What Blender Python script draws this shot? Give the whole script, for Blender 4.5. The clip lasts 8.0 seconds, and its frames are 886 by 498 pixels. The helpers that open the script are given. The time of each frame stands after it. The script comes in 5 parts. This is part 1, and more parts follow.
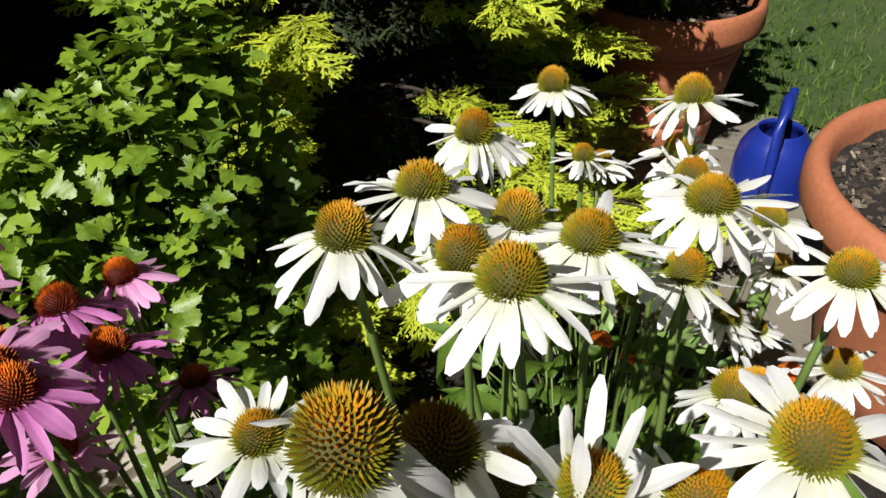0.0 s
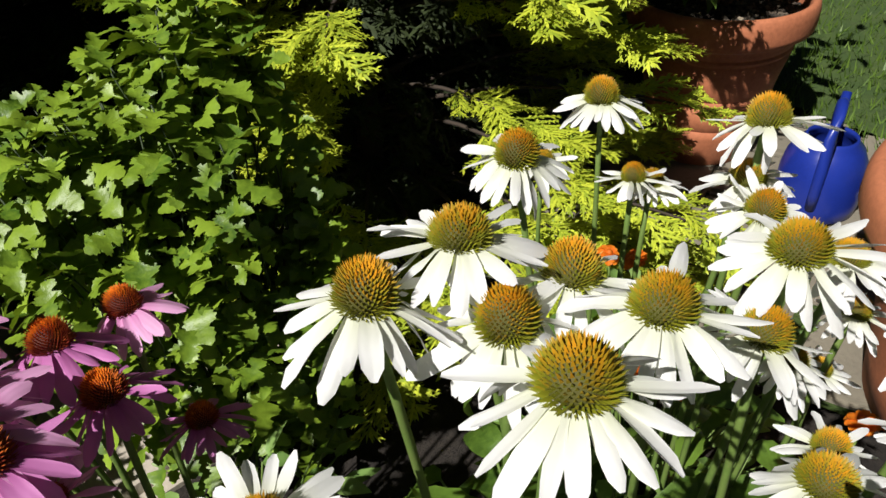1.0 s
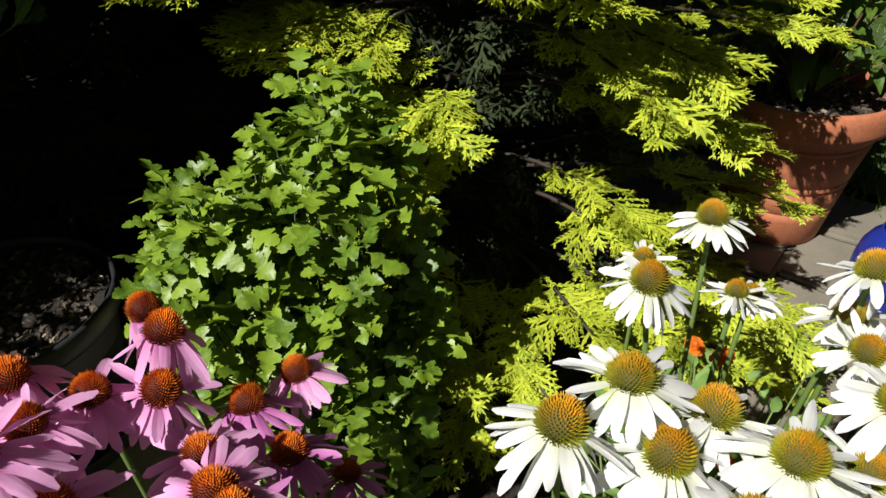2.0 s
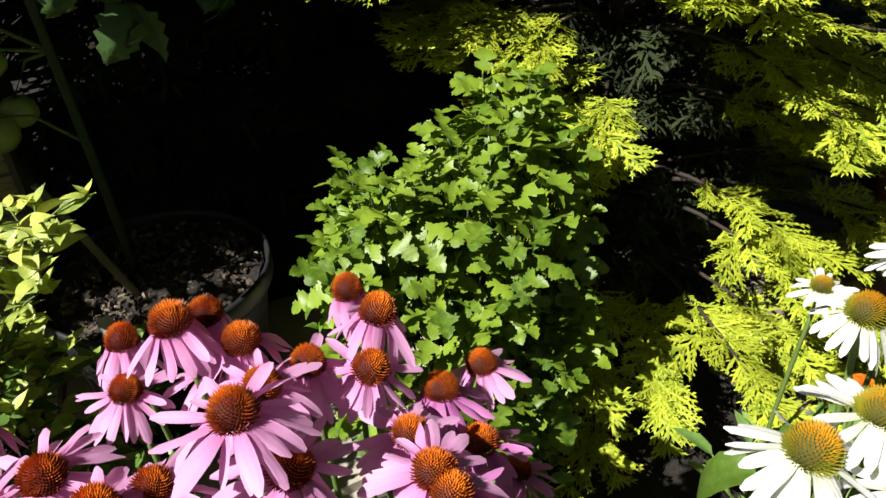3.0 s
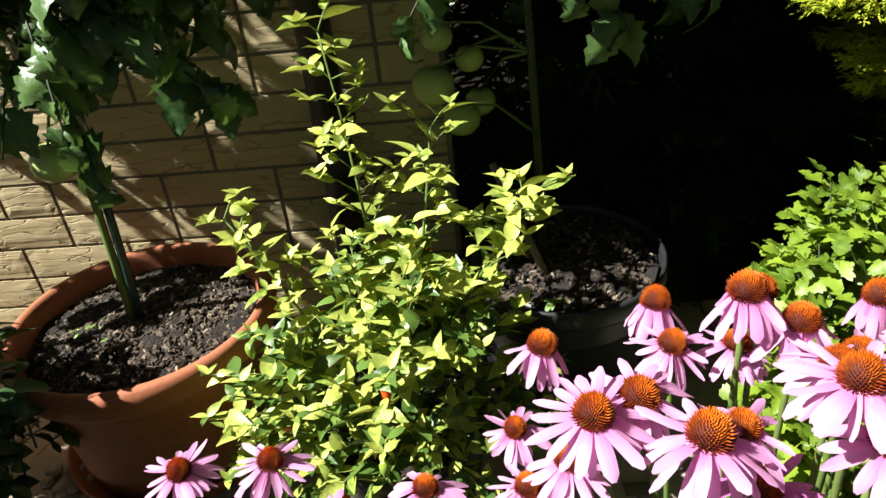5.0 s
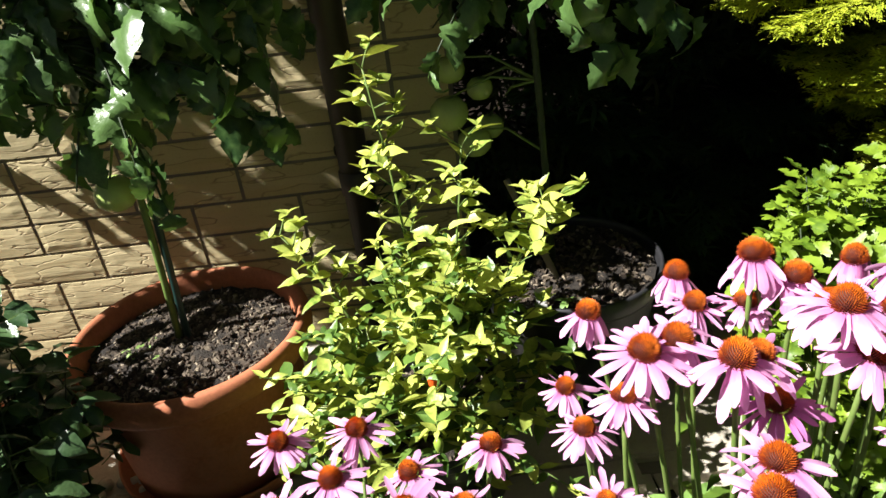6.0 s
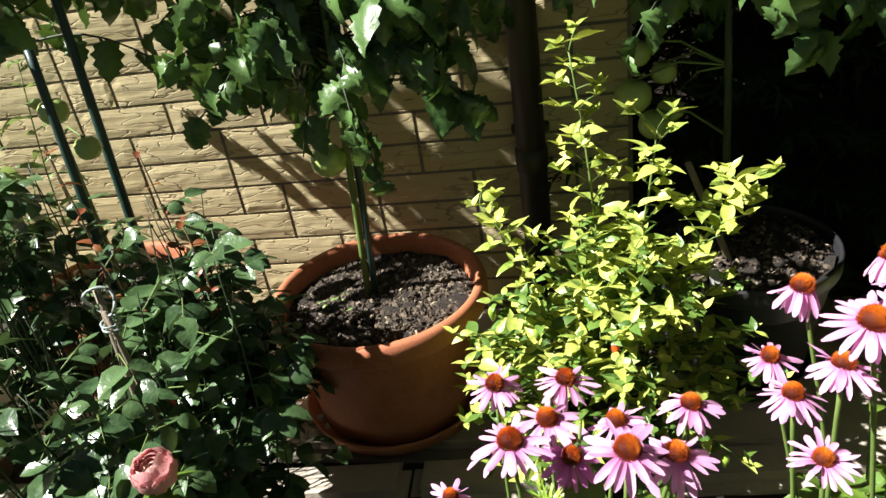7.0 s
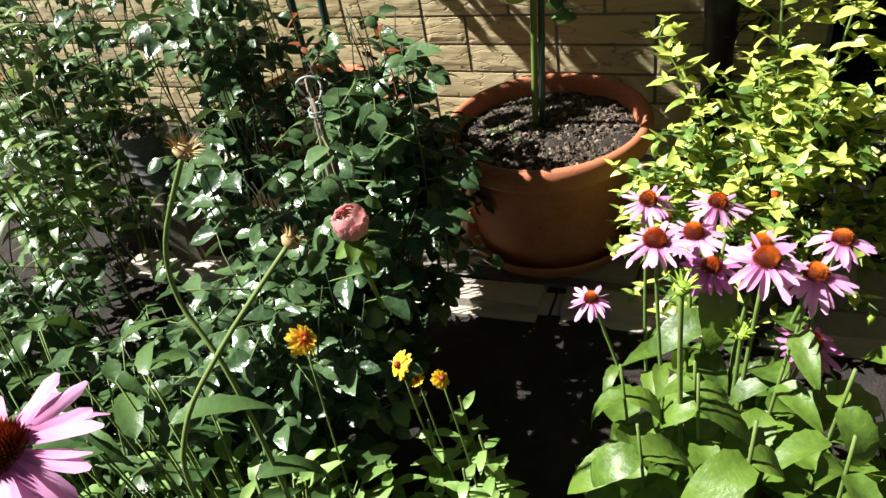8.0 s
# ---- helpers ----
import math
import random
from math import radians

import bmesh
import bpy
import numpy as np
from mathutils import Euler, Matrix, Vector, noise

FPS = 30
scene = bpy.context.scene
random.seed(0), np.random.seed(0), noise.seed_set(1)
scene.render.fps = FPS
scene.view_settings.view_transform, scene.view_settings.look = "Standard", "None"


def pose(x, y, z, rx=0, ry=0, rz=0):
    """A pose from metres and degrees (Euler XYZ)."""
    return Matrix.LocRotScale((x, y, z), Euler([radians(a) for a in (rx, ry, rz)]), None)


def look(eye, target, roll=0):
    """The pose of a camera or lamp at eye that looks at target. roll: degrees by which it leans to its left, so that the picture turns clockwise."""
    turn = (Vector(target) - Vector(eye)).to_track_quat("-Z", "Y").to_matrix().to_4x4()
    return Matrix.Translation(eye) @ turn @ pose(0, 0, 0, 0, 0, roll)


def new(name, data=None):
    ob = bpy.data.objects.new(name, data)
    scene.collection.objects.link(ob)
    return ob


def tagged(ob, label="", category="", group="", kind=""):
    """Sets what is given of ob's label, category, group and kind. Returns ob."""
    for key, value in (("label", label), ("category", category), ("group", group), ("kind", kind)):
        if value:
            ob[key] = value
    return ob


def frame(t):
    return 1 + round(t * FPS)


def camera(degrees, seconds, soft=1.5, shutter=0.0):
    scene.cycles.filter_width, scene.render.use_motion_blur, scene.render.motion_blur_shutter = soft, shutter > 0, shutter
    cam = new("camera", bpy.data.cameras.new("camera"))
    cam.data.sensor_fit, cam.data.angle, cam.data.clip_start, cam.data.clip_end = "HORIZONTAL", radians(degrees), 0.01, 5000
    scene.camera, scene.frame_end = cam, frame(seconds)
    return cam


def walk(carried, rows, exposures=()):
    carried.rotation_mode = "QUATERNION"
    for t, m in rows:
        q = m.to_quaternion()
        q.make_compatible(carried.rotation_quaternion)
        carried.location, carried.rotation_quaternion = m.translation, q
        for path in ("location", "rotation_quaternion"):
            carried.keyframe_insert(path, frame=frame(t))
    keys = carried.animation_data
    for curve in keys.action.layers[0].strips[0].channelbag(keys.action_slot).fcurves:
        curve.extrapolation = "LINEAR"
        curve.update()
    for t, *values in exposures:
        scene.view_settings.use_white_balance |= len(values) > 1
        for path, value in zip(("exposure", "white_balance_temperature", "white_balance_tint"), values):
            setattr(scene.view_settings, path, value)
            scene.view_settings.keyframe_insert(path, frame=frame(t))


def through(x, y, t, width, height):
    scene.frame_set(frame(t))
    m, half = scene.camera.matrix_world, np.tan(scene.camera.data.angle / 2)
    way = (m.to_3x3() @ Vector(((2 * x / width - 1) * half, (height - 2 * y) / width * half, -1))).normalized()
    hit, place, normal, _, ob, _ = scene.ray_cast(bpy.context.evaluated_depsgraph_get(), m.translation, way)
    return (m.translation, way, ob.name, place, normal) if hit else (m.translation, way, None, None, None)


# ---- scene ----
cam = camera(64.8, 8.0)
PATH = [
    (0, (0.145, 0.233, 0.920), (1.122, 1.495, -0.284), -4.1),
    (0.5, (0.164, 0.263, 0.898), (1.097, 1.531, -0.336), -3.8),
    (1, (0.180, 0.287, 0.910), (1.092, 1.582, -0.311), -4.4),
    (1.2, (0.183, 0.291, 0.922), (1.102, 1.610, -0.267), -4.7),
    (2.3, (0.069, 0.308, 1.022), (0.878, 1.747, -0.108), -0.4),
    (2.5, (0.056, 0.312, 1.023), (0.801, 1.791, -0.098), -1.7),
    (3, (0.024, 0.337, 1.012), (0.635, 1.861, -0.130), -1.5),
    (3.5, (-0.024, 0.354, 1.005), (0.365, 1.961, -0.121), -3.9),
    (4, (-0.089, 0.358, 1.002), (0.053, 2.030, -0.086), -5.7),
    (4.5, (-0.161, 0.342, 1.014), (-0.225, 2.031, -0.056), -5.8),
    (4.7, (-0.180, 0.331, 1.019), (-0.303, 2.018, -0.049), -5.7),
    (5.8, (-0.271, 0.200, 1.064), (-0.354, 1.944, 0.089), -7.5),
    (6, (-0.292, 0.169, 1.068), (-0.336, 1.916, 0.094), -7.2),
    (6.5, (-0.371, 0.109, 1.092), (-0.487, 1.859, 0.132), -8.8),
    (7, (-0.415, 0.074, 1.108), (-0.780, 1.781, 0.133), -9.1),
    (7.5, (-0.406, 0.006, 1.101), (-1.036, 1.529, -0.031), -9.5),
    (8, (-0.401, -0.056, 1.088), (-1.175, 1.332, -0.126), -11.5),
]
walk(cam, [(t, look(eye, target, roll)) for t, eye, target, roll in PATH], [(0, 0.42), (1.2, 0.38), (2.4, 0.6), (4.5, 1.15), (6, 1.45), (8, 1.5)])

# ---- light ----
SUN_TO = Vector((-0.90, -0.25, 1.04)).normalized()
world = bpy.data.worlds.new("sky")
scene.world = world
world.use_nodes = True
wt = world.node_tree
sky = wt.nodes.new("ShaderNodeTexSky")
sky.sky_type = "NISHITA"
sky.sun_disc = False
sky.sun_elevation = math.asin(SUN_TO.z)
sky.sun_rotation = math.atan2(SUN_TO.x, SUN_TO.y)
wt.nodes["Background"].inputs[1].default_value = 0.007
wt.links.new(sky.outputs[0], wt.nodes["Background"].inputs[0])
sun_data = bpy.data.lights.new("sun", "SUN")
sun_data.energy, sun_data.angle, sun_data.color = 5.0, radians(0.53), (1.0, 0.97, 0.925)
sun = new("sun", sun_data)
sun.matrix_world = look(SUN_TO * 20, (0, 0, 0))


# ---- materials ----
def nodes_of(name):
    m = bpy.data.materials.new(name)
    m.use_nodes = True
    t = m.node_tree
    return m, t, t.nodes["Principled BSDF"]


def node(t, kind, **inputs):
    n = t.nodes.new(kind)
    for key, value in inputs.items():
        n.inputs[key.replace("_", " ")].default_value = value
    return n


def mixed(t, fac, a, b):
    """A colour mix; a and b are colours or sockets."""
    n = t.nodes.new("ShaderNodeMix")
    n.data_type = "RGBA"
    for sock, value in ((n.inputs[0], fac), (n.inputs[6], a), (n.inputs[7], b)):
        if isinstance(value, (tuple, float, int)):
            sock.default_value = (*value, 1) if isinstance(value, tuple) else value
        else:
            t.links.new(value, sock)
    return n.outputs[2]


def ramp(t, sock, lo, hi):
    n = t.nodes.new("ShaderNodeMapRange")
    n.inputs[1].default_value, n.inputs[2].default_value = lo, hi
    t.links.new(sock, n.inputs[0])
    return n.outputs[0]


def noise_of(t, scale, detail=4.0, rough=0.6, vector=None):
    n = node(t, "ShaderNodeTexNoise", Scale=scale, Detail=detail, Roughness=rough)
    if vector is None:
        vector = t.nodes.new("ShaderNodeTexCoord").outputs["Object"]
    t.links.new(vector, n.inputs["Vector"])
    return n.outputs[0]


def bump(t, bsdf, sock, strength, distance):
    n = node(t, "ShaderNodeBump", Strength=strength, Distance=distance)
    t.links.new(sock, n.inputs["Height"])
    t.links.new(n.outputs[0], bsdf.inputs["Normal"])


def leaf_material(name, dark, light, rough=0.45, through=0.3, vein=40.0, relief=(0.4, 0.003)):
    """Leaf: colour varied per leaf and by grain, part of the light passing through."""
    m, t, b = nodes_of(name)
    rnd = t.nodes.new("ShaderNodeObjectInfo").outputs["Random"]
    isl = t.nodes.new("ShaderNodeNewGeometry").outputs["Random Per Island"]
    add = t.nodes.new("ShaderNodeMath")
    t.links.new(rnd, add.inputs[0])
    t.links.new(isl, add.inputs[1])
    fr = t.nodes.new("ShaderNodeMath")
    fr.operation = "FRACT"
    t.links.new(add.outputs[0], fr.inputs[0])
    n = noise_of(t, vein)
    base = mixed(t, fr.outputs[0], dark, light)
    grain = ramp(t, n, 0.35, 0.75)
    col = mixed(t, grain, base, tuple(min(1, c * 1.25) for c in light))
    big = mixed(t, 0.55, base, col)
    t.links.new(big, b.inputs["Base Color"])
    b.inputs["Roughness"].default_value = rough
    b.inputs["IOR"].default_value = 1.5
    bump(t, b, n, *relief)
    tr = t.nodes.new("ShaderNodeBsdfTranslucent")
    warm = mixed(t, 0.5, big, (min(1, light[0] * 1.9), min(1, light[1] * 1.7), light[2] * 0.8))
    t.links.new(warm, tr.inputs[0])
    mx = t.nodes.new("ShaderNodeMixShader")
    mx.inputs[0].default_value = through
    t.links.new(b.outputs[0], mx.inputs[1])
    t.links.new(tr.outputs[0], mx.inputs[2])
    t.links.new(mx.outputs[0], t.nodes["Material Output"].inputs[0])
    return m


def plain_material(name, a, b_col, scale=8.0, rough=0.7, bump_scale=60.0, bump_by=0.3, distance=0.003, metal=0.0, stain=None):
    """Solid surface with variation at two scales and fine relief."""
    m, t, b = nodes_of(name)
    n1, n2 = noise_of(t, scale, 5.0), noise_of(t, bump_scale, 6.0, 0.65)
    col = mixed(t, ramp(t, n1, 0.35, 0.65), a, b_col)
    if stain:
        col = mixed(t, ramp(t, noise_of(t, scale * 0.35, 6.0, 0.7), 0.55, 0.75), col, stain)
    col = mixed(t, ramp(t, n2, 0.3, 0.9), col, tuple(min(1, c * 1.35) for c in a))
    t.links.new(col, b.inputs["Base Color"])
    b.inputs["Roughness"].default_value, b.inputs["Metallic"].default_value = rough, metal
    bump(t, b, n2, bump_by, distance)
    return m


def petal_material(name, root, tip, through=0.35, reach=0.02):
    """Petal: colour from root to tip, fine lengthwise ribs."""
    m, t, b = nodes_of(name)
    tc = t.nodes.new("ShaderNodeTexCoord").outputs["Object"]
    sep = t.nodes.new("ShaderNodeSeparateXYZ")
    t.links.new(tc, sep.inputs[0])
    rnd = t.nodes.new("ShaderNodeObjectInfo").outputs["Random"]
    col = mixed(t, ramp(t, sep.outputs[0], reach * 0.2, reach), root, tip)
    col = mixed(t, ramp(t, rnd, 0.2, 2.2), col, tuple(c * 0.7 for c in tip))
    t.links.new(col, b.inputs["Base Color"])
    b.inputs["Roughness"].default_value = 0.6
    w = node(t, "ShaderNodeTexWave", Scale=95.0, Distortion=2.0, Detail=2.0)
    w.bands_direction = "Y"
    t.links.new(tc, w.inputs["Vector"])
    bump(t, b, w.outputs[0], 0.14, 0.0006)
    tr = t.nodes.new("ShaderNodeBsdfTranslucent")
    t.links.new(col, tr.inputs[0])
    mx = t.nodes.new("ShaderNodeMixShader")
    mx.inputs[0].default_value = through
    t.links.new(b.outputs[0], mx.inputs[1])
    t.links.new(tr.outputs[0], mx.inputs[2])
    t.links.new(mx.outputs[0], t.nodes["Material Output"].inputs[0])
    return m


def cone_material(name, low, high, z0, z1):
    """Cone of disc florets: low colour on the flanks, high colour towards the crown."""
    m, t, b = nodes_of(name)
    tc = t.nodes.new("ShaderNodeTexCoord").outputs["Object"]
    sep = t.nodes.new("ShaderNodeSeparateXYZ")
    t.links.new(tc, sep.inputs[0])
    isl = t.nodes.new("ShaderNodeNewGeometry").outputs["Random Per Island"]
    add = t.nodes.new("ShaderNodeMath")
    add.operation = "MULTIPLY_ADD"
    add.inputs[1].default_value = 0.010
    t.links.new(isl, add.inputs[0])
    t.links.new(sep.outputs[2], add.inputs[2])
    col = mixed(t, ramp(t, add.outputs[0], z0, z1), low, high)
    t.links.new(col, b.inputs["Base Color"])
    b.inputs["Roughness"].default_value = 0.55
    return m


WHITE = petal_material("white_petal", (0.78, 0.80, 0.62), (0.93, 0.93, 0.92), 0.36)
PINK = petal_material("pink_petal", (0.70, 0.25, 0.52), (0.88, 0.45, 0.74), 0.35)
# Pink darkened towards purple; the clump's shade is put into the petal colour.
PINK_SHADE = petal_material("shade_pink_petal", (0.44, 0.11, 0.33), (0.64, 0.22, 0.52), 0.3)
YELLOW = petal_material("yellow_petal", (0.86, 0.10, 0.05), (0.95, 0.74, 0.06), 0.38, 0.0150)
GOLD = petal_material("gold_petal", (0.88, 0.50, 0.02), (0.92, 0.74, 0.03), 0.38)
ORANGE = petal_material("orange_petal", (0.75, 0.16, 0.01), (0.85, 0.28, 0.01), 0.35)
ROSE = petal_material("rose_petal", (0.88, 0.70, 0.60), (0.86, 0.44, 0.45), 0.4)
RED = petal_material("red_petal", (0.35, 0.01, 0.02), (0.50, 0.02, 0.03), 0.3)
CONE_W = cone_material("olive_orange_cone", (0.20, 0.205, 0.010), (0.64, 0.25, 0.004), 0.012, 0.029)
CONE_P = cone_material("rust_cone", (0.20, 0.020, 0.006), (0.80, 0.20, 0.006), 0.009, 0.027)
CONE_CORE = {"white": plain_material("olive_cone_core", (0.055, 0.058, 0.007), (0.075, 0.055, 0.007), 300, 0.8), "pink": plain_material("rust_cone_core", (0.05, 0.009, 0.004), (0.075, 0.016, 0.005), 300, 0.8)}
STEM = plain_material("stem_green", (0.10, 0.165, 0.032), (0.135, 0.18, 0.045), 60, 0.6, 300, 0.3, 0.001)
# Stem green darkened for stems in foliage; the shade is in the colour.
STEM_SHADE = plain_material("shade_stem", (0.018, 0.034, 0.010), (0.034, 0.055, 0.018), 60, 0.6, 300, 0.3, 0.001)
STEM_RED = plain_material("stem_brown", (0.14, 0.09, 0.05), (0.20, 0.12, 0.07), 60, 0.6, 300, 0.3, 0.001)
CONEFLOWER_LEAF = leaf_material("coneflower_leaf", (0.022, 0.06, 0.008), (0.12, 0.205, 0.026), 0.45, 0.18, 55.0, relief=(0.4, 0.004))
DARK_LONG = leaf_material("dark_long_leaf", (0.016, 0.045, 0.014), (0.075, 0.14, 0.040), 0.36, 0.12, 70.0)
LANCE_LEAF = leaf_material("pale_lance_leaf", (0.05, 0.10, 0.03), (0.22, 0.32, 0.13), 0.33, 0.25, 70.0)
CHRYS_LEAF = leaf_material("lobed_leaf", (0.042, 0.10, 0.008), (0.215, 0.315, 0.026), 0.45, 0.14, 80.0)
CHILI_LEAF = leaf_material("pale_chili_leaf", (0.07, 0.15, 0.02), (0.56, 0.62, 0.13), 0.4, 0.16, 80.0)
# Darker chili leaf: the bush's inner shade is put into its colour.
CHILI_SHADE = leaf_material("shade_green_chili_leaf", (0.020, 0.065, 0.014), (0.13, 0.22, 0.04), 0.36, 0.14, 80.0)
TOMATO_LEAF = leaf_material("tomato_leaf", (0.022, 0.058, 0.016), (0.10, 0.185, 0.05), 0.36, 0.16, 80.0)
ROSE_LEAF = leaf_material("glossy_rose_leaf", (0.010, 0.032, 0.014), (0.085, 0.15, 0.058), 0.28, 0.10, 60.0, relief=(0.5, 0.004))
WEED_LEAF = leaf_material("low_leaf", (0.10, 0.22, 0.04), (0.27, 0.40, 0.12), 0.45, 0.3)
THUJA = leaf_material("golden_conifer", (0.11, 0.19, 0.012), (0.50, 0.55, 0.045), 0.5, 0.14, 25)
# Inner sprays darkened so the gaps between boughs carry painted shade.
THUJA_IN_SHADE = leaf_material("shade_inner_conifer", (0.012, 0.022, 0.005), (0.03, 0.045, 0.008), 0.8, 0.08, 25)
# Hedge green set near black to stand for deep shade.
THUJA_SHADE = leaf_material("dark_conifer", (0.016, 0.042, 0.012), (0.035, 0.075, 0.02), 0.6, 0.1, 25)
GRASS = leaf_material("grass_blade", (0.045, 0.10, 0.012), (0.13, 0.21, 0.03), 0.5, 0.3)
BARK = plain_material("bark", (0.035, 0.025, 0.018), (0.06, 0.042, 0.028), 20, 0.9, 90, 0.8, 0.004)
TERRACOTTA = plain_material("terracotta", (0.39, 0.135, 0.062), (0.31, 0.10, 0.044), 6, 0.75, 120, 0.25, 0.001, 0.0, (0.50, 0.27, 0.165))
BLACK_PLASTIC = plain_material("black_plastic", (0.018, 0.018, 0.02), (0.028, 0.028, 0.03), 20, 0.42, 150, 0.1, 0.0006)
GREY_PLASTIC = plain_material("grey_plastic", (0.07, 0.07, 0.072), (0.11, 0.11, 0.112), 20, 0.4, 150, 0.1, 0.0006)
BLUE_PLASTIC = plain_material("blue_plastic", (0.009, 0.022, 0.19), (0.012, 0.03, 0.24), 10, 0.3, 200, 0.08, 0.0004)
SOIL = plain_material("dark_soil", (0.013, 0.010, 0.008), (0.034, 0.026, 0.019), 30, 0.95, 160, 1.0, 0.008, 0.0, (0.045, 0.036, 0.027))


def chip_material():
    """Bits of bark and straw, each of its own brown."""
    m, t, b = nodes_of("bark_chips")
    isl = t.nodes.new("ShaderNodeNewGeometry").outputs["Random Per Island"]
    col = mixed(t, ramp(t, isl, 0.0, 0.7), (0.02, 0.015, 0.011), (0.11, 0.084, 0.058))
    col = mixed(t, ramp(t, isl, 0.84, 1.0), col, (0.42, 0.35, 0.25))
    col = mixed(t, ramp(t, noise_of(t, 300), 0.4, 0.8), col, (0.05, 0.035, 0.025))
    t.links.new(col, b.inputs["Base Color"])
    b.inputs["Roughness"].default_value = 0.9
    return m


CHIPS = chip_material()


def brick_material():
    """Split-faced beige brick with long shallow splinter marks."""
    m, t, b = nodes_of("beige_brick")
    tc = t.nodes.new("ShaderNodeTexCoord").outputs["Object"]
    mp = t.nodes.new("ShaderNodeMapping")
    mp.inputs["Scale"].default_value = (5, 20, 42)
    t.links.new(tc, mp.inputs["Vector"])
    rnd = t.nodes.new("ShaderNodeObjectInfo").outputs["Random"]
    off = t.nodes.new("ShaderNodeVectorMath")
    off.operation = "SCALE"
    off.inputs[0].default_value = (37, 11, 23)
    t.links.new(rnd, off.inputs[3])
    t.links.new(off.outputs[0], mp.inputs["Location"])
    grain = noise_of(t, 1.0, 5.0, 0.55, mp.outputs[0])
    fine = noise_of(t, 160, 4.0, 0.6)
    base = mixed(t, rnd, (0.47, 0.375, 0.19), (0.62, 0.52, 0.30))
    col = mixed(t, ramp(t, grain, 0.3, 0.7), base, (0.54, 0.46, 0.26))
    col = mixed(t, ramp(t, fine, 0.55, 0.95), col, (0.36, 0.29, 0.16))
    mp2 = t.nodes.new("ShaderNodeMapping")
    mp2.inputs["Scale"].default_value = (9, 9, 34)
    mp2.inputs["Rotation"].default_value = (0, 0.16, 0)
    t.links.new(tc, mp2.inputs["Vector"])
    t.links.new(off.outputs[0], mp2.inputs["Location"])
    split = noise_of(t, 1.0, 2.0, 0.4, mp2.outputs[0])
    thin = t.nodes.new("ShaderNodeMath")
    thin.operation = "ABSOLUTE"
    sub = t.nodes.new("ShaderNodeMath")
    sub.operation = "SUBTRACT"
    sub.inputs[1].default_value = 0.5
    t.links.new(split, sub.inputs[0])
    t.links.new(sub.outputs[0], thin.inputs[0])
    crack = ramp(t, thin.outputs[0], 0.0, 0.022)
    col = mixed(t, crack, (0.33, 0.26, 0.145), col)
    t.links.new(col, b.inputs["Base Color"])
    b.inputs["Roughness"].default_value = 0.9
    high = t.nodes.new("ShaderNodeMath")
    high.operation = "MULTIPLY"
    t.links.new(grain, high.inputs[0])
    t.links.new(crack, high.inputs[1])
    bump(t, b, high.outputs[0], 0.55, 0.006)
    return m


BRICK = brick_material()
MORTAR = plain_material("mortar", (0.15, 0.135, 0.11), (0.21, 0.19, 0.155), 20, 0.95, 200, 0.6, 0.002)
STONE = plain_material("concrete_stone", (0.36, 0.32, 0.26), (0.45, 0.40, 0.33), 8, 0.9, 120, 0.6, 0.003, 0.0, (0.28, 0.25, 0.20))
PAVING = plain_material("path_stone", (0.15, 0.132, 0.10), (0.22, 0.195, 0.145), 7, 0.9, 110, 0.6, 0.003, 0.0, (0.11, 0.11, 0.06))
LAWN = plain_material("lawn_ground", (0.03, 0.06, 0.010), (0.06, 0.09, 0.016), 9, 0.95, 70, 0.9, 0.01, 0.0, (0.10, 0.10, 0.045))
GREEN_STAKE = plain_material("green_stake", (0.012, 0.035, 0.03), (0.02, 0.05, 0.04), 40, 0.4, 200, 0.2, 0.001)
WOOD_STICK = plain_material("grey_wood", (0.17, 0.14, 0.10), (0.26, 0.22, 0.16), 30, 0.85, 200, 0.5, 0.002)
TOMATO = plain_material("unripe_tomato", (0.30, 0.40, 0.10), (0.42, 0.50, 0.18), 14, 0.25, 60, 0.03, 0.0005)
RED_FRUIT = plain_material("red_fruit", (0.55, 0.05, 0.01), (0.62, 0.12, 0.015), 40, 0.2, 60, 0.02, 0.0005)
GREEN_FRUIT = plain_material("green_fruit", (0.20, 0.32, 0.04), (0.30, 0.40, 0.07), 40, 0.25, 60, 0.02, 0.0005)
SEPAL = plain_material("dry_bracts", (0.42, 0.30, 0.14), (0.30, 0.17, 0.07), 80, 0.8)
PALE_TAG = plain_material("pale_plastic", (0.5, 0.5, 0.48), (0.6, 0.6, 0.58), 40, 0.5)
PIPE = plain_material("dark_pipe", (0.022, 0.017, 0.014), (0.032, 0.025, 0.02), 12, 0.5, 150, 0.1, 0.0006)
WIRE = plain_material("wire_tie", (0.25, 0.30, 0.28), (0.35, 0.40, 0.38), 40, 0.4)


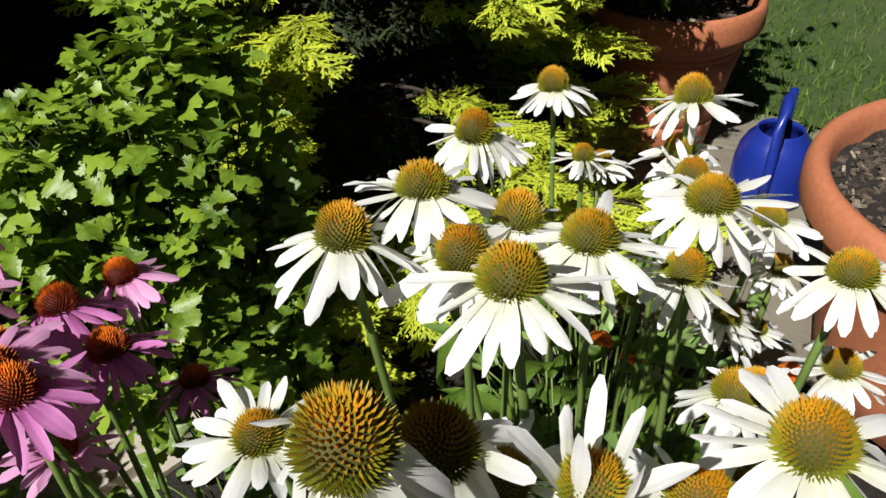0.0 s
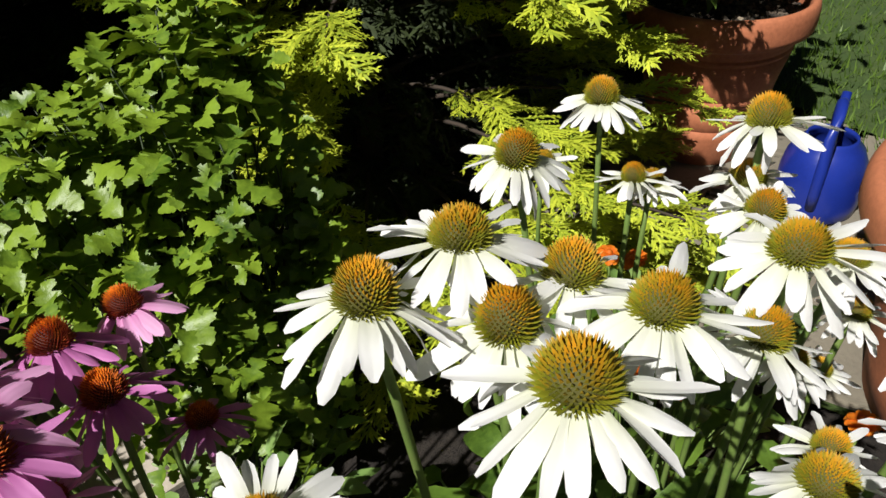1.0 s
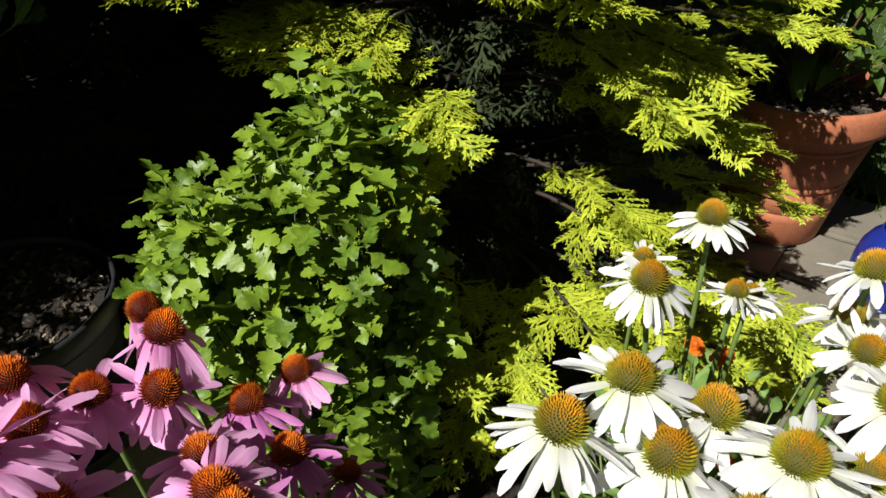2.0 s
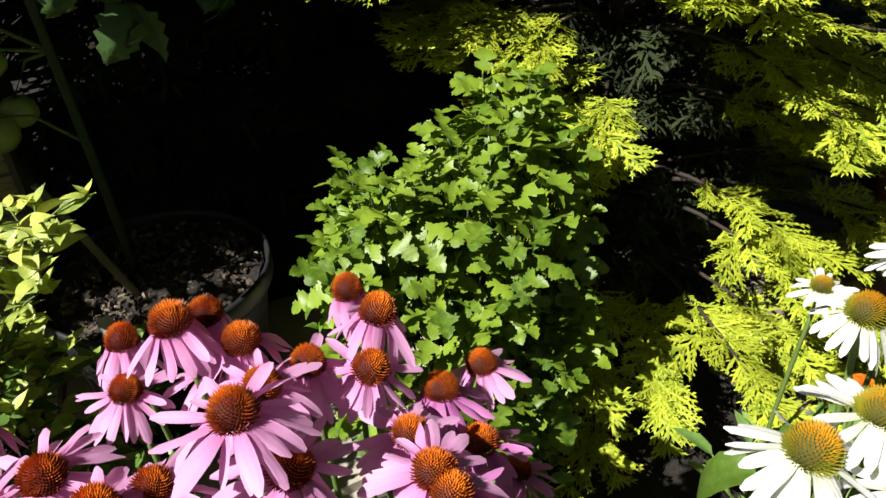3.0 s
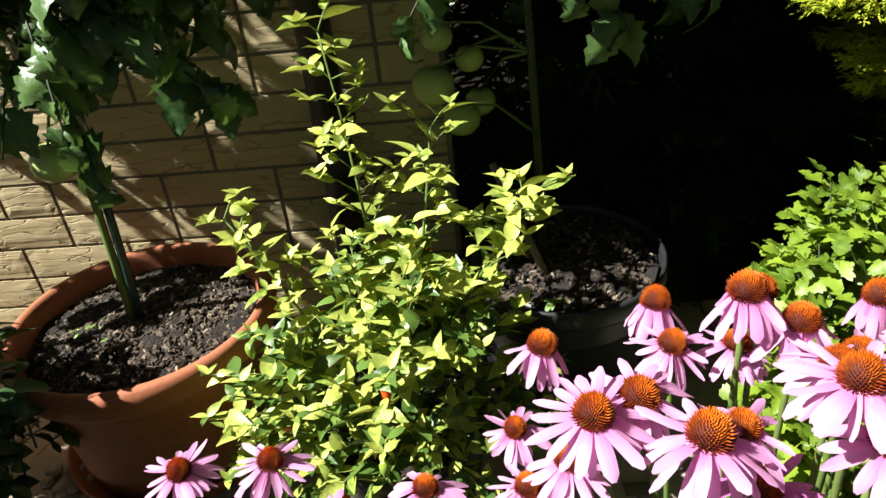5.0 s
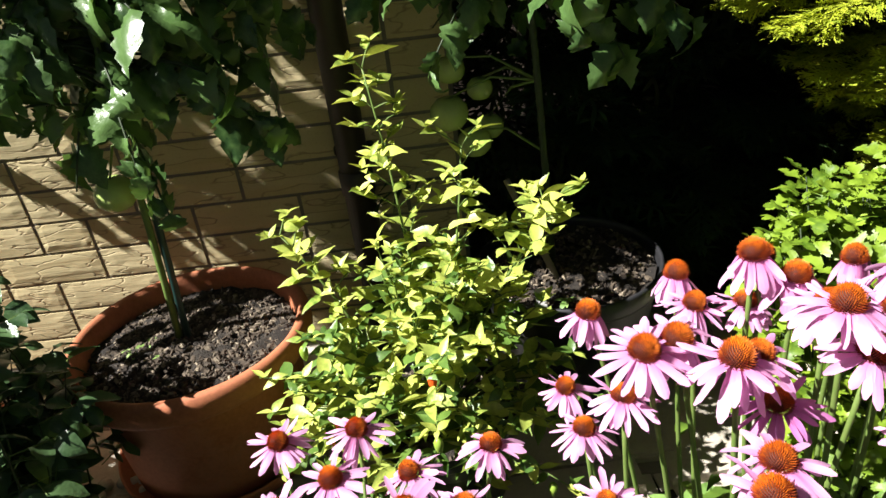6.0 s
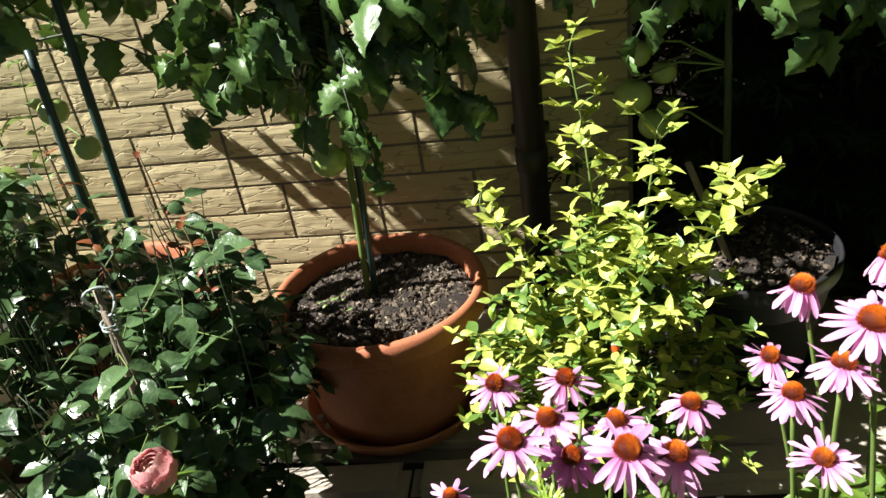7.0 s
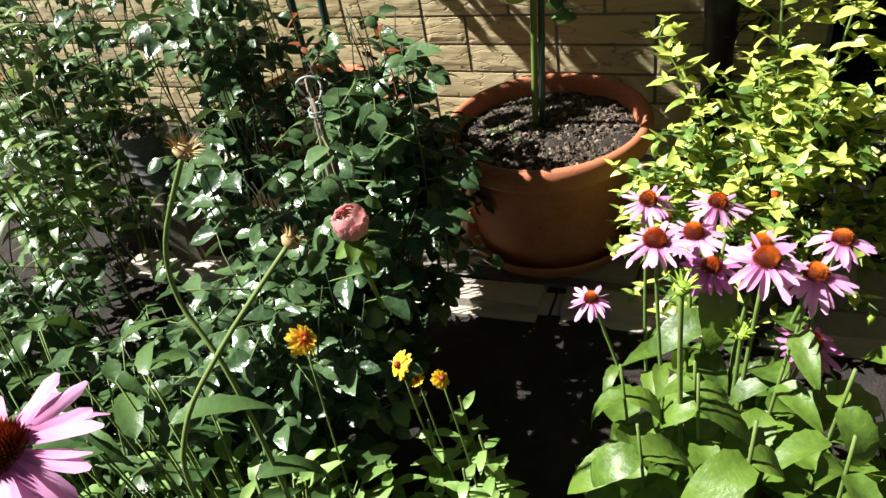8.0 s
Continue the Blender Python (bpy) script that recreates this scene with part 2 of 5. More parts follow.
# ---- mesh helpers ----
class Lump:
    """Gathers vertices and faces for one mesh."""

    def __init__(self):
        self.v, self.f, self.n = [], [], 0

    def add(self, verts, faces, m=None):
        a = np.asarray(verts, float)
        if m is not None:
            mm = np.array(m)
            a = a @ mm[:3, :3].T + mm[:3, 3]
        self.v.append(a)
        n = self.n
        self.f.extend(tuple(i + n for i in q) for q in faces)
        self.n += len(a)
        return self

    def tube(self, pts, r0, r1, sides=6):
        pts = [Vector(p) for p in pts]
        verts, faces = [], []
        for i, p in enumerate(pts):
            d = (pts[min(i + 1, len(pts) - 1)] - pts[max(i - 1, 0)]).normalized()
            a = d.orthogonal().normalized()
            b = d.cross(a)
            r = r0 + (r1 - r0) * i / (len(pts) - 1)
            verts += [p + r * (math.cos(k * math.tau / sides) * a + math.sin(k * math.tau / sides) * b) for k in range(sides)]
        for i in range(len(pts) - 1):
            for k in range(sides):
                k2 = (k + 1) % sides
                faces.append((i * sides + k, i * sides + k2, (i + 1) * sides + k2, (i + 1) * sides + k))
        faces.append(tuple(range(sides))[::-1])
        faces.append(tuple((len(pts) - 1) * sides + k for k in range(sides)))
        return self.add([tuple(v) for v in verts], faces)

    def lathe(self, profile, sides=48, centre=(0, 0, 0), wobble=0.0):
        verts, faces, n = [], [], len(profile)
        for k in range(sides):
            a = k * math.tau / sides
            for r, z in profile:
                rr = r * (1 + wobble * noise.noise((math.cos(a) * 2, math.sin(a) * 2, z * 5)))
                verts.append((centre[0] + rr * math.cos(a), centre[1] + rr * math.sin(a), centre[2] + z))
        for k in range(sides):
            k2 = (k + 1) % sides
            for i in range(n - 1):
                faces.append((k * n + i, k2 * n + i, k2 * n + i + 1, k * n + i + 1))
        return self.add(verts, faces)

    def mesh(self, name, material, smooth=True):
        me = bpy.data.meshes.new(name)
        me.from_pydata(np.concatenate(self.v).tolist(), [], self.f)
        me.materials.append(material)
        if smooth:
            me.polygons.foreach_set("use_smooth", [True] * len(me.polygons))
        me.update()
        return me


def empty(name, m, label, category, group=""):
    ob = new(name)
    ob.empty_display_size = 0.05
    ob.matrix_world = m
    return tagged(ob, label, category, group)


def part(name, data, parent, m=None, label="", kind=""):
    """Links one mesh as a part under a thing or under a part."""
    ob = new(name, data)
    ob.parent = parent
    if m is not None:
        ob.matrix_local = m
    return tagged(ob, label, kind=kind)


def structure(name, data, label="", category=""):
    return tagged(new(name, data), label, category, kind="structure")


def aim(p, way, roll=0.0, size=1.0):
    """Matrix that lays local +x along way, local z as far up as can be, at p."""
    x = Vector(way).normalized()
    up = Vector((0, 0, 1)) if abs(x.z) < 0.98 else Vector((0, 1, 0))
    y = up.cross(x).normalized()
    z = x.cross(y)
    m = Matrix((x, y, z)).transposed().to_4x4()
    return Matrix.Translation(p) @ m @ Matrix.Rotation(roll, 4, "X") @ Matrix.Scale(size, 4)


def blade(length, width, rows=5, bend=0.3, fold=0.2, root=0.35, tip=0.0, shape=1.0, wave=0.0, point=0.7):
    """A leaf or petal along +x with a raised or folded middle: (verts, faces)."""
    verts, faces = [], []
    x = z = 0.0
    for i in range(rows + 1):
        u = i / rows
        w = width / 2 * max(root * (1 - u) ** 3, math.sin(math.pi * min(1.0, u ** shape) * (1 - tip * 0.5)) ** point if u < 1 else tip * 0.6)
        w = max(w, width * 0.03)
        if i:
            a = -bend * u
            x += length / rows * math.cos(a)
            z += length / rows * math.sin(a)
        dz = wave * width * math.sin(u * 9)
        verts += [(x, -w, z + fold * w + dz), (x, 0, z), (x, w, z + fold * w - dz)]
    for i in range(rows):
        for k in (0, 1):
            faces.append((3 * i + k, 3 * i + 3 + k, 3 * i + 4 + k, 3 * i + 1 + k))
    return verts, faces


def broad(length, width, droop, fold, quilt, seed, rows=9, shape=0.62, point=0.85, teeth=0.05):
    """A broad ovate leaf along +x, quilted between its side veins, with an uneven rim."""
    verts, faces = [], []
    x = z = 0.0
    for i in range(rows + 1):
        u = i / rows
        w = width / 2 * max(0.035, math.sin(math.pi * u ** shape) ** point if 0 < u < 1 else 0.0)
        w *= 1 + teeth * (1 if i % 2 else -1)
        if i:
            x += length / rows * math.cos(droop * u)
            z -= length / rows * math.sin(droop * u)
        for c in (-1, -0.5, 0, 0.5, 1):
            lift = quilt * width * ((0.5 if i % 2 else -0.5) * abs(c) * (1.5 - abs(c)) + abs(c) * noise.noise((u * 2.6, c * 1.3 + seed, seed * 2.3)) * 1.3)
            verts.append((x - 0.10 * abs(c) * w, c * w, z + fold * abs(c) * w + lift))
    for i in range(rows):
        for k in range(4):
            faces.append((5 * i + k, 5 * i + 5 + k, 5 * i + 6 + k, 5 * i + 1 + k))
    return verts, faces


def lobed(length, width, rnd, cup=0.25):
    """A chrysanthemum leaf: a short stalk and a blade with five blunt lobes, along +x."""
    half = [(0.0, 0.02), (0.13, 0.03), (0.17, 0.12), (0.21, 0.27), (0.26, 0.35), (0.29, 0.30), (0.33, 0.37), (0.37, 0.30), (0.395, 0.16), (0.43, 0.12), (0.47, 0.26), (0.52, 0.43), (0.56, 0.39), (0.60, 0.50), (0.645, 0.41), (0.68, 0.43), (0.705, 0.22), (0.74, 0.16), (0.78, 0.28), (0.82, 0.23), (0.86, 0.27), (0.90, 0.17), (0.95, 0.15), (1.0, 0.0)]
    mid, left, right = [], [], []
    for u, w in half:
        x = u * length
        zz = -0.30 * length * u * u + 0.003 * math.sin(8 * u + rnd)
        mid.append((x * 0.98, 0, zz))
        left.append((x, w * width, zz + cup * w * width))
        right.append((x, -w * width, zz + cup * w * width))
    n = len(half)
    verts = mid + left + right
    faces = []
    for i in range(n - 1):
        faces.append((i, i + 1, n + i + 1, n + i))
        faces.append((i + 1, i, 2 * n + i, 2 * n + i + 1))
    return verts, faces


def leaf_set(name, shapes, material):
    """Meshes for a few leaf shapes, with their raw geometry for joining."""
    return [(Lump().add(v, f).mesh(name, material), v, f) for v, f in shapes]


def hang_leaves(thing, spots, kinds, name, label, material, most=300, nearest=None):
    """Leaves at the matrices of spots: up to `most` as parts of their own, the rest joined."""
    rng = random.Random(len(spots))
    if nearest is not None:
        spots = sorted(spots, key=lambda m: (m.translation - Vector(nearest)).length)
    inv = thing.matrix_world.inverted()
    rest = Lump()
    for i, m in enumerate(spots):
        me, v, f = kinds[rng.randrange(len(kinds))]
        if i < most:
            part(name, me, thing, inv @ m)
        else:
            rest.add(v, f, inv @ m)
    if rest.n:
        part("inner_" + name, rest.mesh("inner_" + name, material), thing, kind="stuff", label=label)


def bow(p, q, sag, steps=6):
    """Points of a bowed line from p to q; sag is added at the middle."""
    p, q, sag = Vector(p), Vector(q), Vector(sag)
    return [p.lerp(q, i / steps) + sag * math.sin(math.pi * i / steps) for i in range(steps + 1)]


# ---- ground and structure ----
def ground_sheet():
    lump = Lump()
    xs = [-400, -40, -8, -4] + [-3 + 0.1 * i for i in range(71)] + [6, 12, 40, 400]
    ys = [-400, -40, -8, -3] + [-1.2 + 0.1 * i for i in range(41)] + [4, 8, 40, 400]
    verts = [(x, y, -0.012 + (0.03 * noise.noise((x * 2.1, y * 2.1, 0)) + 0.015 * noise.noise((x * 7, y * 7, 3)) if abs(x) < 4 and abs(y) < 3.5 else 0) - (0.05 if x > 1.1 else 0)) for y in ys for x in xs]
    n = len(xs)
    faces = [(j * n + i, j * n + i + 1, (j + 1) * n + i + 1, (j + 1) * n + i) for j in range(len(ys) - 1) for i in range(n - 1)]
    lump.add(verts, faces)
    return structure("ground", lump.mesh("ground", SOIL), "dark crumbly garden soil of the flower bed", "ground")


ground_sheet()


def slab(w, d, h, seed=0, bevel=0.006, rough=0.004):
    """A worn stone block, its base at z 0, with bevelled edges."""
    bm = bmesh.new()
    bmesh.ops.create_cube(bm, size=1, matrix=Matrix.Translation((0, 0, h / 2)) @ Matrix.Diagonal((w, d, h, 1)))
    bmesh.ops.bevel(bm, geom=bm.edges[:], offset=bevel, segments=2, affect="EDGES")
    for v in bm.verts:
        n = noise.noise_vector(v.co * 9 + Vector((seed * 3.1, 0, 0)))
        v.co += Vector((n.x, n.y, n.z * 0.6)) * rough
    return bm


def bm_mesh(name, bm, material, smooth=False):
    me = bpy.data.meshes.new(name)
    bm.to_mesh(me)
    bm.free()
    me.materials.append(material)
    if smooth:
        me.polygons.foreach_set("use_smooth", [True] * len(me.polygons))
    return me


WALL_Y = 1.64


def brick_wall():
    """House wall: mortar core and separate rock-faced bricks in stretcher bond."""
    core = bmesh.new()
    bmesh.ops.create_cube(core, size=1, matrix=Matrix.Translation((-2.664, WALL_Y + 0.13, 1.3)) @ Matrix.Diagonal((4.8, 0.24, 2.7, 1)))
    wall = structure("wall_house", bm_mesh("wall_house", core, MORTAR), "pale beige brick house wall with rough split faces", "wall")
    rng = random.Random(5)

    def brick_mesh(w, seed):
        bm = bmesh.new()
        nx, nz, h, d = 9, 4, 0.072, 0.0055
        grid = {}
        for i in range(nx + 1):
            for k in range(nz + 1):
                u, v = i / nx, k / nz
                edge = i in (0, nx) or k in (0, nz)
                y = -d + (0.0012 if edge else -0.0022 * abs(noise.noise((u * 2.2 + seed, v * 7 + u * 1.5, seed * 2.7))))
                grid[i, k] = bm.verts.new((w * (u - 0.5), y, h * (v - 0.5)))
        for i in range(nx):
            for k in range(nz):
                bm.faces.new((grid[i, k], grid[i + 1, k], grid[i + 1, k + 1], grid[i, k + 1]))
        rim = [grid[i, 0] for i in range(nx)] + [grid[nx, k] for k in range(nz)] + [grid[i, nz] for i in range(nx, 0, -1)] + [grid[0, k] for k in range(nz, 0, -1)]
        back = [bm.verts.new((v.co.x, 0.012, v.co.z)) for v in rim]
        for i in range(len(rim)):
            j = (i + 1) % len(rim)
            bm.faces.new((rim[j], rim[i], back[i], back[j]))
        return bm_mesh("brick", bm, BRICK)

    whole = [brick_mesh(0.241, s) for s in range(7)]
    half = [brick_mesh(0.116, s + 20) for s in range(3)]
    rest = Lump()
    raw = {}
    count = 0
    for row in range(-4, 27):
        z = 0.27 + 0.0798 * row + 0.04
        x = -0.895 + (0 if row % 2 == 0 else 0.125) - 0.25 * 13
        if z < 0.0:
            continue
        while x < -0.28:
            short = rng.random() < 0.12 or x + 0.25 > -0.26
            w = 0.125 if short else 0.25
            me = rng.choice(half if short else whole)
            m = Matrix.Translation((x + w / 2, WALL_Y + 0.012, z))
            if -2.4 < x < -0.1 and z < 1.25 and count < 300:
                part("brick", me, wall, m)
                count += 1
            else:
                if me.name not in raw:
                    raw[me.name] = ([tuple(v.co) for v in me.vertices], [tuple(p.vertices) for p in me.polygons])
                rest.add(*raw[me.name], m)
            x += w
    part("upper_bricks", rest.mesh("upper_bricks", BRICK, False), wall, kind="stuff", label="pale beige bricks of the wall further off")


def backdrop_wall():
    """Unseen dark wall added to close the garden and block light through the hedge."""
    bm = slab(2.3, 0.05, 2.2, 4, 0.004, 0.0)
    ob = structure("wall_backdrop", bm_mesh("wall_backdrop", bm, BARK), "plain dark wall added unseen behind the hedge", "wall")
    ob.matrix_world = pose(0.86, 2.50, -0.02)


backdrop_wall()


def kerb():
    """Edging stones in front of the pots and flat slabs behind them."""
    edge = structure("kerb", bm_mesh("kerb", slab(2.6, 0.02, 0.012, 1), STONE), "weathered concrete edging stones along the flower bed", "kerb")
    edge.matrix_world = pose(-0.62, 1.062, -0.042, 0, 0, 4)
    for i in range(6):
        w = 0.40
        bm = slab(w - 0.004, 0.118, 0.082, i, 0.024, 0.008)
        part("edging_stone", bm_mesh("edging_stone", bm, STONE), edge, Matrix.Translation((-1.15 + i * w, random.uniform(-0.004, 0.004), -0.02 + random.uniform(-0.003, 0.003))))
    floor = structure("pavement", bm_mesh("pavement", slab(2.7, 0.55, 0.012, 3), MORTAR), "grey stone paving between kerb and house wall", "paving")
    floor.matrix_world = pose(-0.75, 1.385, -0.012, 0, 0, 0)
    for i in range(9):
        for k in range(2):
            part("paving_slab", bm_mesh("paving_slab", slab(0.285, 0.245, 0.03, i + 10 * k), STONE), floor, Matrix.Translation((-1.17 + i * 0.293, -0.12 + k * 0.252, 0.002)))


def garden_path():
    """Stone path with mossy joints, and the lawn beyond it."""
    base = structure("path", bm_mesh("path", slab(0.95, 2.6, 0.012, 5), LAWN), "worn stone path with mossy joints", "path")
    base.matrix_world = pose(1.50, 0.75, -0.028, 0, 0, 20)
    rng = random.Random(3)
    for i in range(4):
        for k in range(10):
            w, d = 0.225 + rng.uniform(-0.02, 0.012), 0.25 + rng.uniform(-0.02, 0.012)
            part("path_stone", bm_mesh("path_stone", slab(w, d, 0.026, i * 7 + k, 0.01, 0.008), PAVING), base, Matrix.Translation((-0.36 + i * 0.24 + (0.03 if k % 2 else 0), -1.17 + k * 0.262, 0.006)))
    lawn_lump = Lump()
    xs, ys = [1.95 + 0.25 * i for i in range(30)], [-3 + 0.25 * i for i in range(36)]
    verts = [(x, y, 0.004 + 0.015 * noise.noise((x * 2, y * 2, 7))) for y in ys for x in xs]
    n = len(xs)
    lawn_lump.add(verts, [(j * n + i, j * n + i + 1, (j + 1) * n + i + 1, (j + 1) * n + i) for j in range(len(ys) - 1) for i in range(n - 1)])
    structure("lawn", lawn_lump.mesh("lawn", LAWN), "short mown green lawn with patches of shade", "lawn")
    blades = Lump()
    for i in range(14000):
        x, y = 1.85 + 2.4 * rng.random() ** 1.3, rng.uniform(-0.3, 2.6)
        h, w, a, lean = rng.uniform(0.02, 0.05), rng.uniform(0.002, 0.004), rng.uniform(0, math.tau), rng.uniform(0.005, 0.03)
        c, s = math.cos(a), math.sin(a)
        b = rng.uniform(0, math.tau)
        blades.add([(x - w * c, y - w * s, 0), (x + w * c, y + w * s, 0), (x + lean * math.cos(b), y + lean * math.sin(b), h)], [(0, 1, 2)])
    tagged(new("grass", blades.mesh("grass", GRASS)), "short green grass blades of the lawn", "grass", kind="stuff")


# ---- pots ----
POT_PROFILE = [(0.0, 0.012), (0.60, 0.012), (0.66, 0.0), (0.70, 0.02), (0.735, 0.20), (0.80, 0.55), (0.86, 0.78), (0.87, 0.80), (0.90, 0.805), (0.985, 0.83), (1.0, 0.86), (1.0, 0.94), (0.985, 0.98), (0.955, 1.0), (0.92, 0.995), (0.895, 0.97), (0.885, 0.92), (0.87, 0.84), (0.86, 0.80)]


def soil_disc(r, seed, amp=0.012):
    lump = Lump()
    verts, faces, rings, sides = [(0, 0, 0.02)], [], 16, 48
    for i in range(1, rings + 1):
        for k in range(sides):
            a = k * math.tau / sides
            x, y = r * i / rings * math.cos(a), r * i / rings * math.sin(a)
            z = amp * (1.0 * noise.noise((x * 14, y * 14, seed)) + 1.1 * noise.noise((x * 40, y * 40, seed))) + 0.015 * (1 - (i / rings) ** 2)
            verts.append((x, y, z))
    for k in range(sides):
        faces.append((0, 1 + k, 1 + (k + 1) % sides))
    for i in range(rings - 1):
        for k in range(sides):
            k2 = (k + 1) % sides
            faces.append((1 + i * sides + k, 1 + (i + 1) * sides + k, 1 + (i + 1) * sides + k2, 1 + i * sides + k2))
    return lump.add(verts, faces)


def crumbs(r, n, seed, size=(0.002, 0.0095), flat=0.35):
    """Bark bits and clods scattered on a disc."""
    rng = random.Random(seed)
    lump = Lump()
    box = [(-1, -1, -1), (1, -0.8, -1), (0.8, 1, -1), (-1, 0.9, -1), (-0.7, -0.7, 1), (0.8, -0.6, 0.8), (0.6, 0.7, 1), (-0.8, 0.6, 0.7)]
    faces = [(0, 3, 2, 1), (4, 5, 6, 7), (0, 1, 5, 4), (1, 2, 6, 5), (2, 3, 7, 6), (3, 0, 4, 7)]
    for i in range(n):
        a, q = rng.uniform(0, math.tau), r * math.sqrt(rng.random())
        s = rng.uniform(*size)
        m = pose(q * math.cos(a), q * math.sin(a), 0.016 * (1 - (q / r) ** 2) + 0.004, rng.uniform(-30, 30), rng.uniform(-30, 30), rng.uniform(0, 360)) @ Matrix.Diagonal((s, s * rng.uniform(0.12, 0.6), s * flat, 1))
        lump.add(box, faces, m)
    return lump


def terracotta_pot(x, y, z0, r, h, label, rings=(), saucer=False, soil_drop=0.12, chips=1500, chip_mat=CHIPS, taper=0.0):
    ob = empty("terracotta_pot", Matrix.Translation((x, y, z0)), label, "plant pot", "terracotta pots")
    prof = [(a * r * (1 - taper * max(0.0, 0.8 - b)), b * h) for a, b in POT_PROFILE]
    if rings:
        out = []
        for q, p in zip(prof, prof[1:]):
            out.append(q)
            if q[0] < p[0] and p[1] > q[1]:
                for g in rings:
                    zz = g * h
                    if q[1] < zz < p[1]:
                        rr = q[0] + (p[0] - q[0]) * (zz - q[1]) / (p[1] - q[1])
                        out += [(rr, zz - 0.004), (rr - 0.003, zz - 0.001), (rr - 0.003, zz + 0.001), (rr + 0.0005, zz + 0.004)]
        out.append(prof[-1])
        prof = out
    part("body", Lump().lathe(prof, 72).mesh("body", TERRACOTTA), ob, label="rounded terracotta pot with a rolled rim")
    s = part("soil", soil_disc(r * 0.875, x).mesh("soil", SOIL), ob, Matrix.Translation((0, 0, h * (1 - soil_drop))), "dark crumbly potting soil")
    part("soil_grit", crumbs(r * 0.85, chips, int(x * 100) + 7).mesh("soil_grit", chip_mat, False), s, kind="stuff", label="bark bits and clods on the soil")
    if saucer:
        part("saucer", Lump().lathe([(0, 0.0), (0.82 * r, 0.0), (0.87 * r, 0.006), (0.915 * r, 0.035), (0.91 * r, 0.041), (0.89 * r, 0.038), (0.85 * r, 0.012), (0, 0.010)], 64).mesh("saucer", TERRACOTTA), ob, Matrix.Translation((0, 0, -0.012)), "shallow terracotta saucer")
    return ob


def plastic_pot(x, y, z0, r, h, material, label, group="plastic pots", soil=0.88, ribs=()):
    ob = empty("plastic_pot", Matrix.Translation((x, y, z0)), label, "plant pot", group)
    prof = [(0, 0.004), (0.70 * r, 0.004), (0.74 * r, 0.0), (0.77 * r, 0.03), (0.93 * r, 0.86 * h), (0.985 * r, 0.87 * h), (1.0 * r, 0.89 * h), (1.0 * r, 0.985 * h), (0.99 * r, h), (0.965 * r, h), (0.95 * r, 0.97 * h), (0.90 * r, 0.7 * h)]
    for g in ribs:
        rr = (0.77 + (0.93 - 0.77) * g / 0.86) * r
        prof[4:4] = [(rr, g * h - 0.005), (rr + 0.0035, g * h - 0.002), (rr + 0.0035, g * h + 0.002), (rr, g * h + 0.005)]
    prof[4:4 + 4 * len(ribs)] = sorted(prof[4:4 + 4 * len(ribs)], key=lambda q: q[1])
    part("body", Lump().lathe(prof, 56).mesh("body", material), ob, label="ribbed plastic pot with a turned rim")
    s = part("soil", soil_disc(0.92 * r, y).mesh("soil", SOIL), ob, Matrix.Translation((0, 0, soil * h)), "dark potting soil")
    part("soil_grit", crumbs(0.88 * r, 900, int(y * 100)).mesh("soil_grit", CHIPS, False), s, kind="stuff", label="bark bits on the soil")
    return ob


terracotta_pot(-0.833, 1.303, 0.034, 0.236, 0.295, "large terracotta pot in a saucer, tomato plant in dark soil", saucer=True, soil_drop=0.16, chips=2600, taper=-0.16)
terracotta_pot(-1.50, 1.36, 0.02, 0.20, 0.315, "terracotta pot half hidden behind glossy rose leaves")
terracotta_pot(1.605, 1.165, 0.0, 0.203, 0.385, "tall terracotta pot with grooved rings on the path", rings=(0.26, 0.42, 0.47, 0.70, 0.74), taper=0.22)
terracotta_pot(1.255, 0.32, 0.0, 0.31, 0.385, "wide terracotta pot filled with bark-covered soil", chips=2200)
plastic_pot(-0.07, 1.403, 0.026, 0.19, 0.30, BLACK_PLASTIC, "large black plastic pot with bare soil in the shade", soil=0.94)
plastic_pot(-0.36, 1.13, 0.02, 0.15, 0.20, BLACK_PLASTIC, "black plastic pot under the chili plant")
plastic_pot(-1.77, 1.035, 0.212, 0.062, 0.19, GREY_PLASTIC, "small dark grey ribbed pot among the leaves", ribs=(0.3, 0.45, 0.6, 0.74))
tagged(new("stone_block", bm_mesh("stone_block", slab(0.10, 0.10, 0.228, 6, 0.01, 0.006), PAVING)), "weathered stone block under the small grey pot", "stone block").matrix_world = pose(-1.77, 1.035, -0.014, 0, 0, 12)

def pot_saucer(x, y, z, r):
    """A shallow plastic saucer with a turned rim."""
    ob = new("pot_saucer", Lump().lathe([(0, 0.0), (0.90 * r, 0.0), (0.95 * r, 0.006), (0.985 * r, 0.034), (1.0 * r, 0.037), (1.0 * r, 0.041), (0.97 * r, 0.040), (0.925 * r, 0.010), (0, 0.008)], 64).mesh("pot_saucer", GREY_PLASTIC))
    ob.matrix_world = Matrix.Translation((x, y, z))
    tagged(ob, "dark plastic saucer under the large black pot", "saucer")


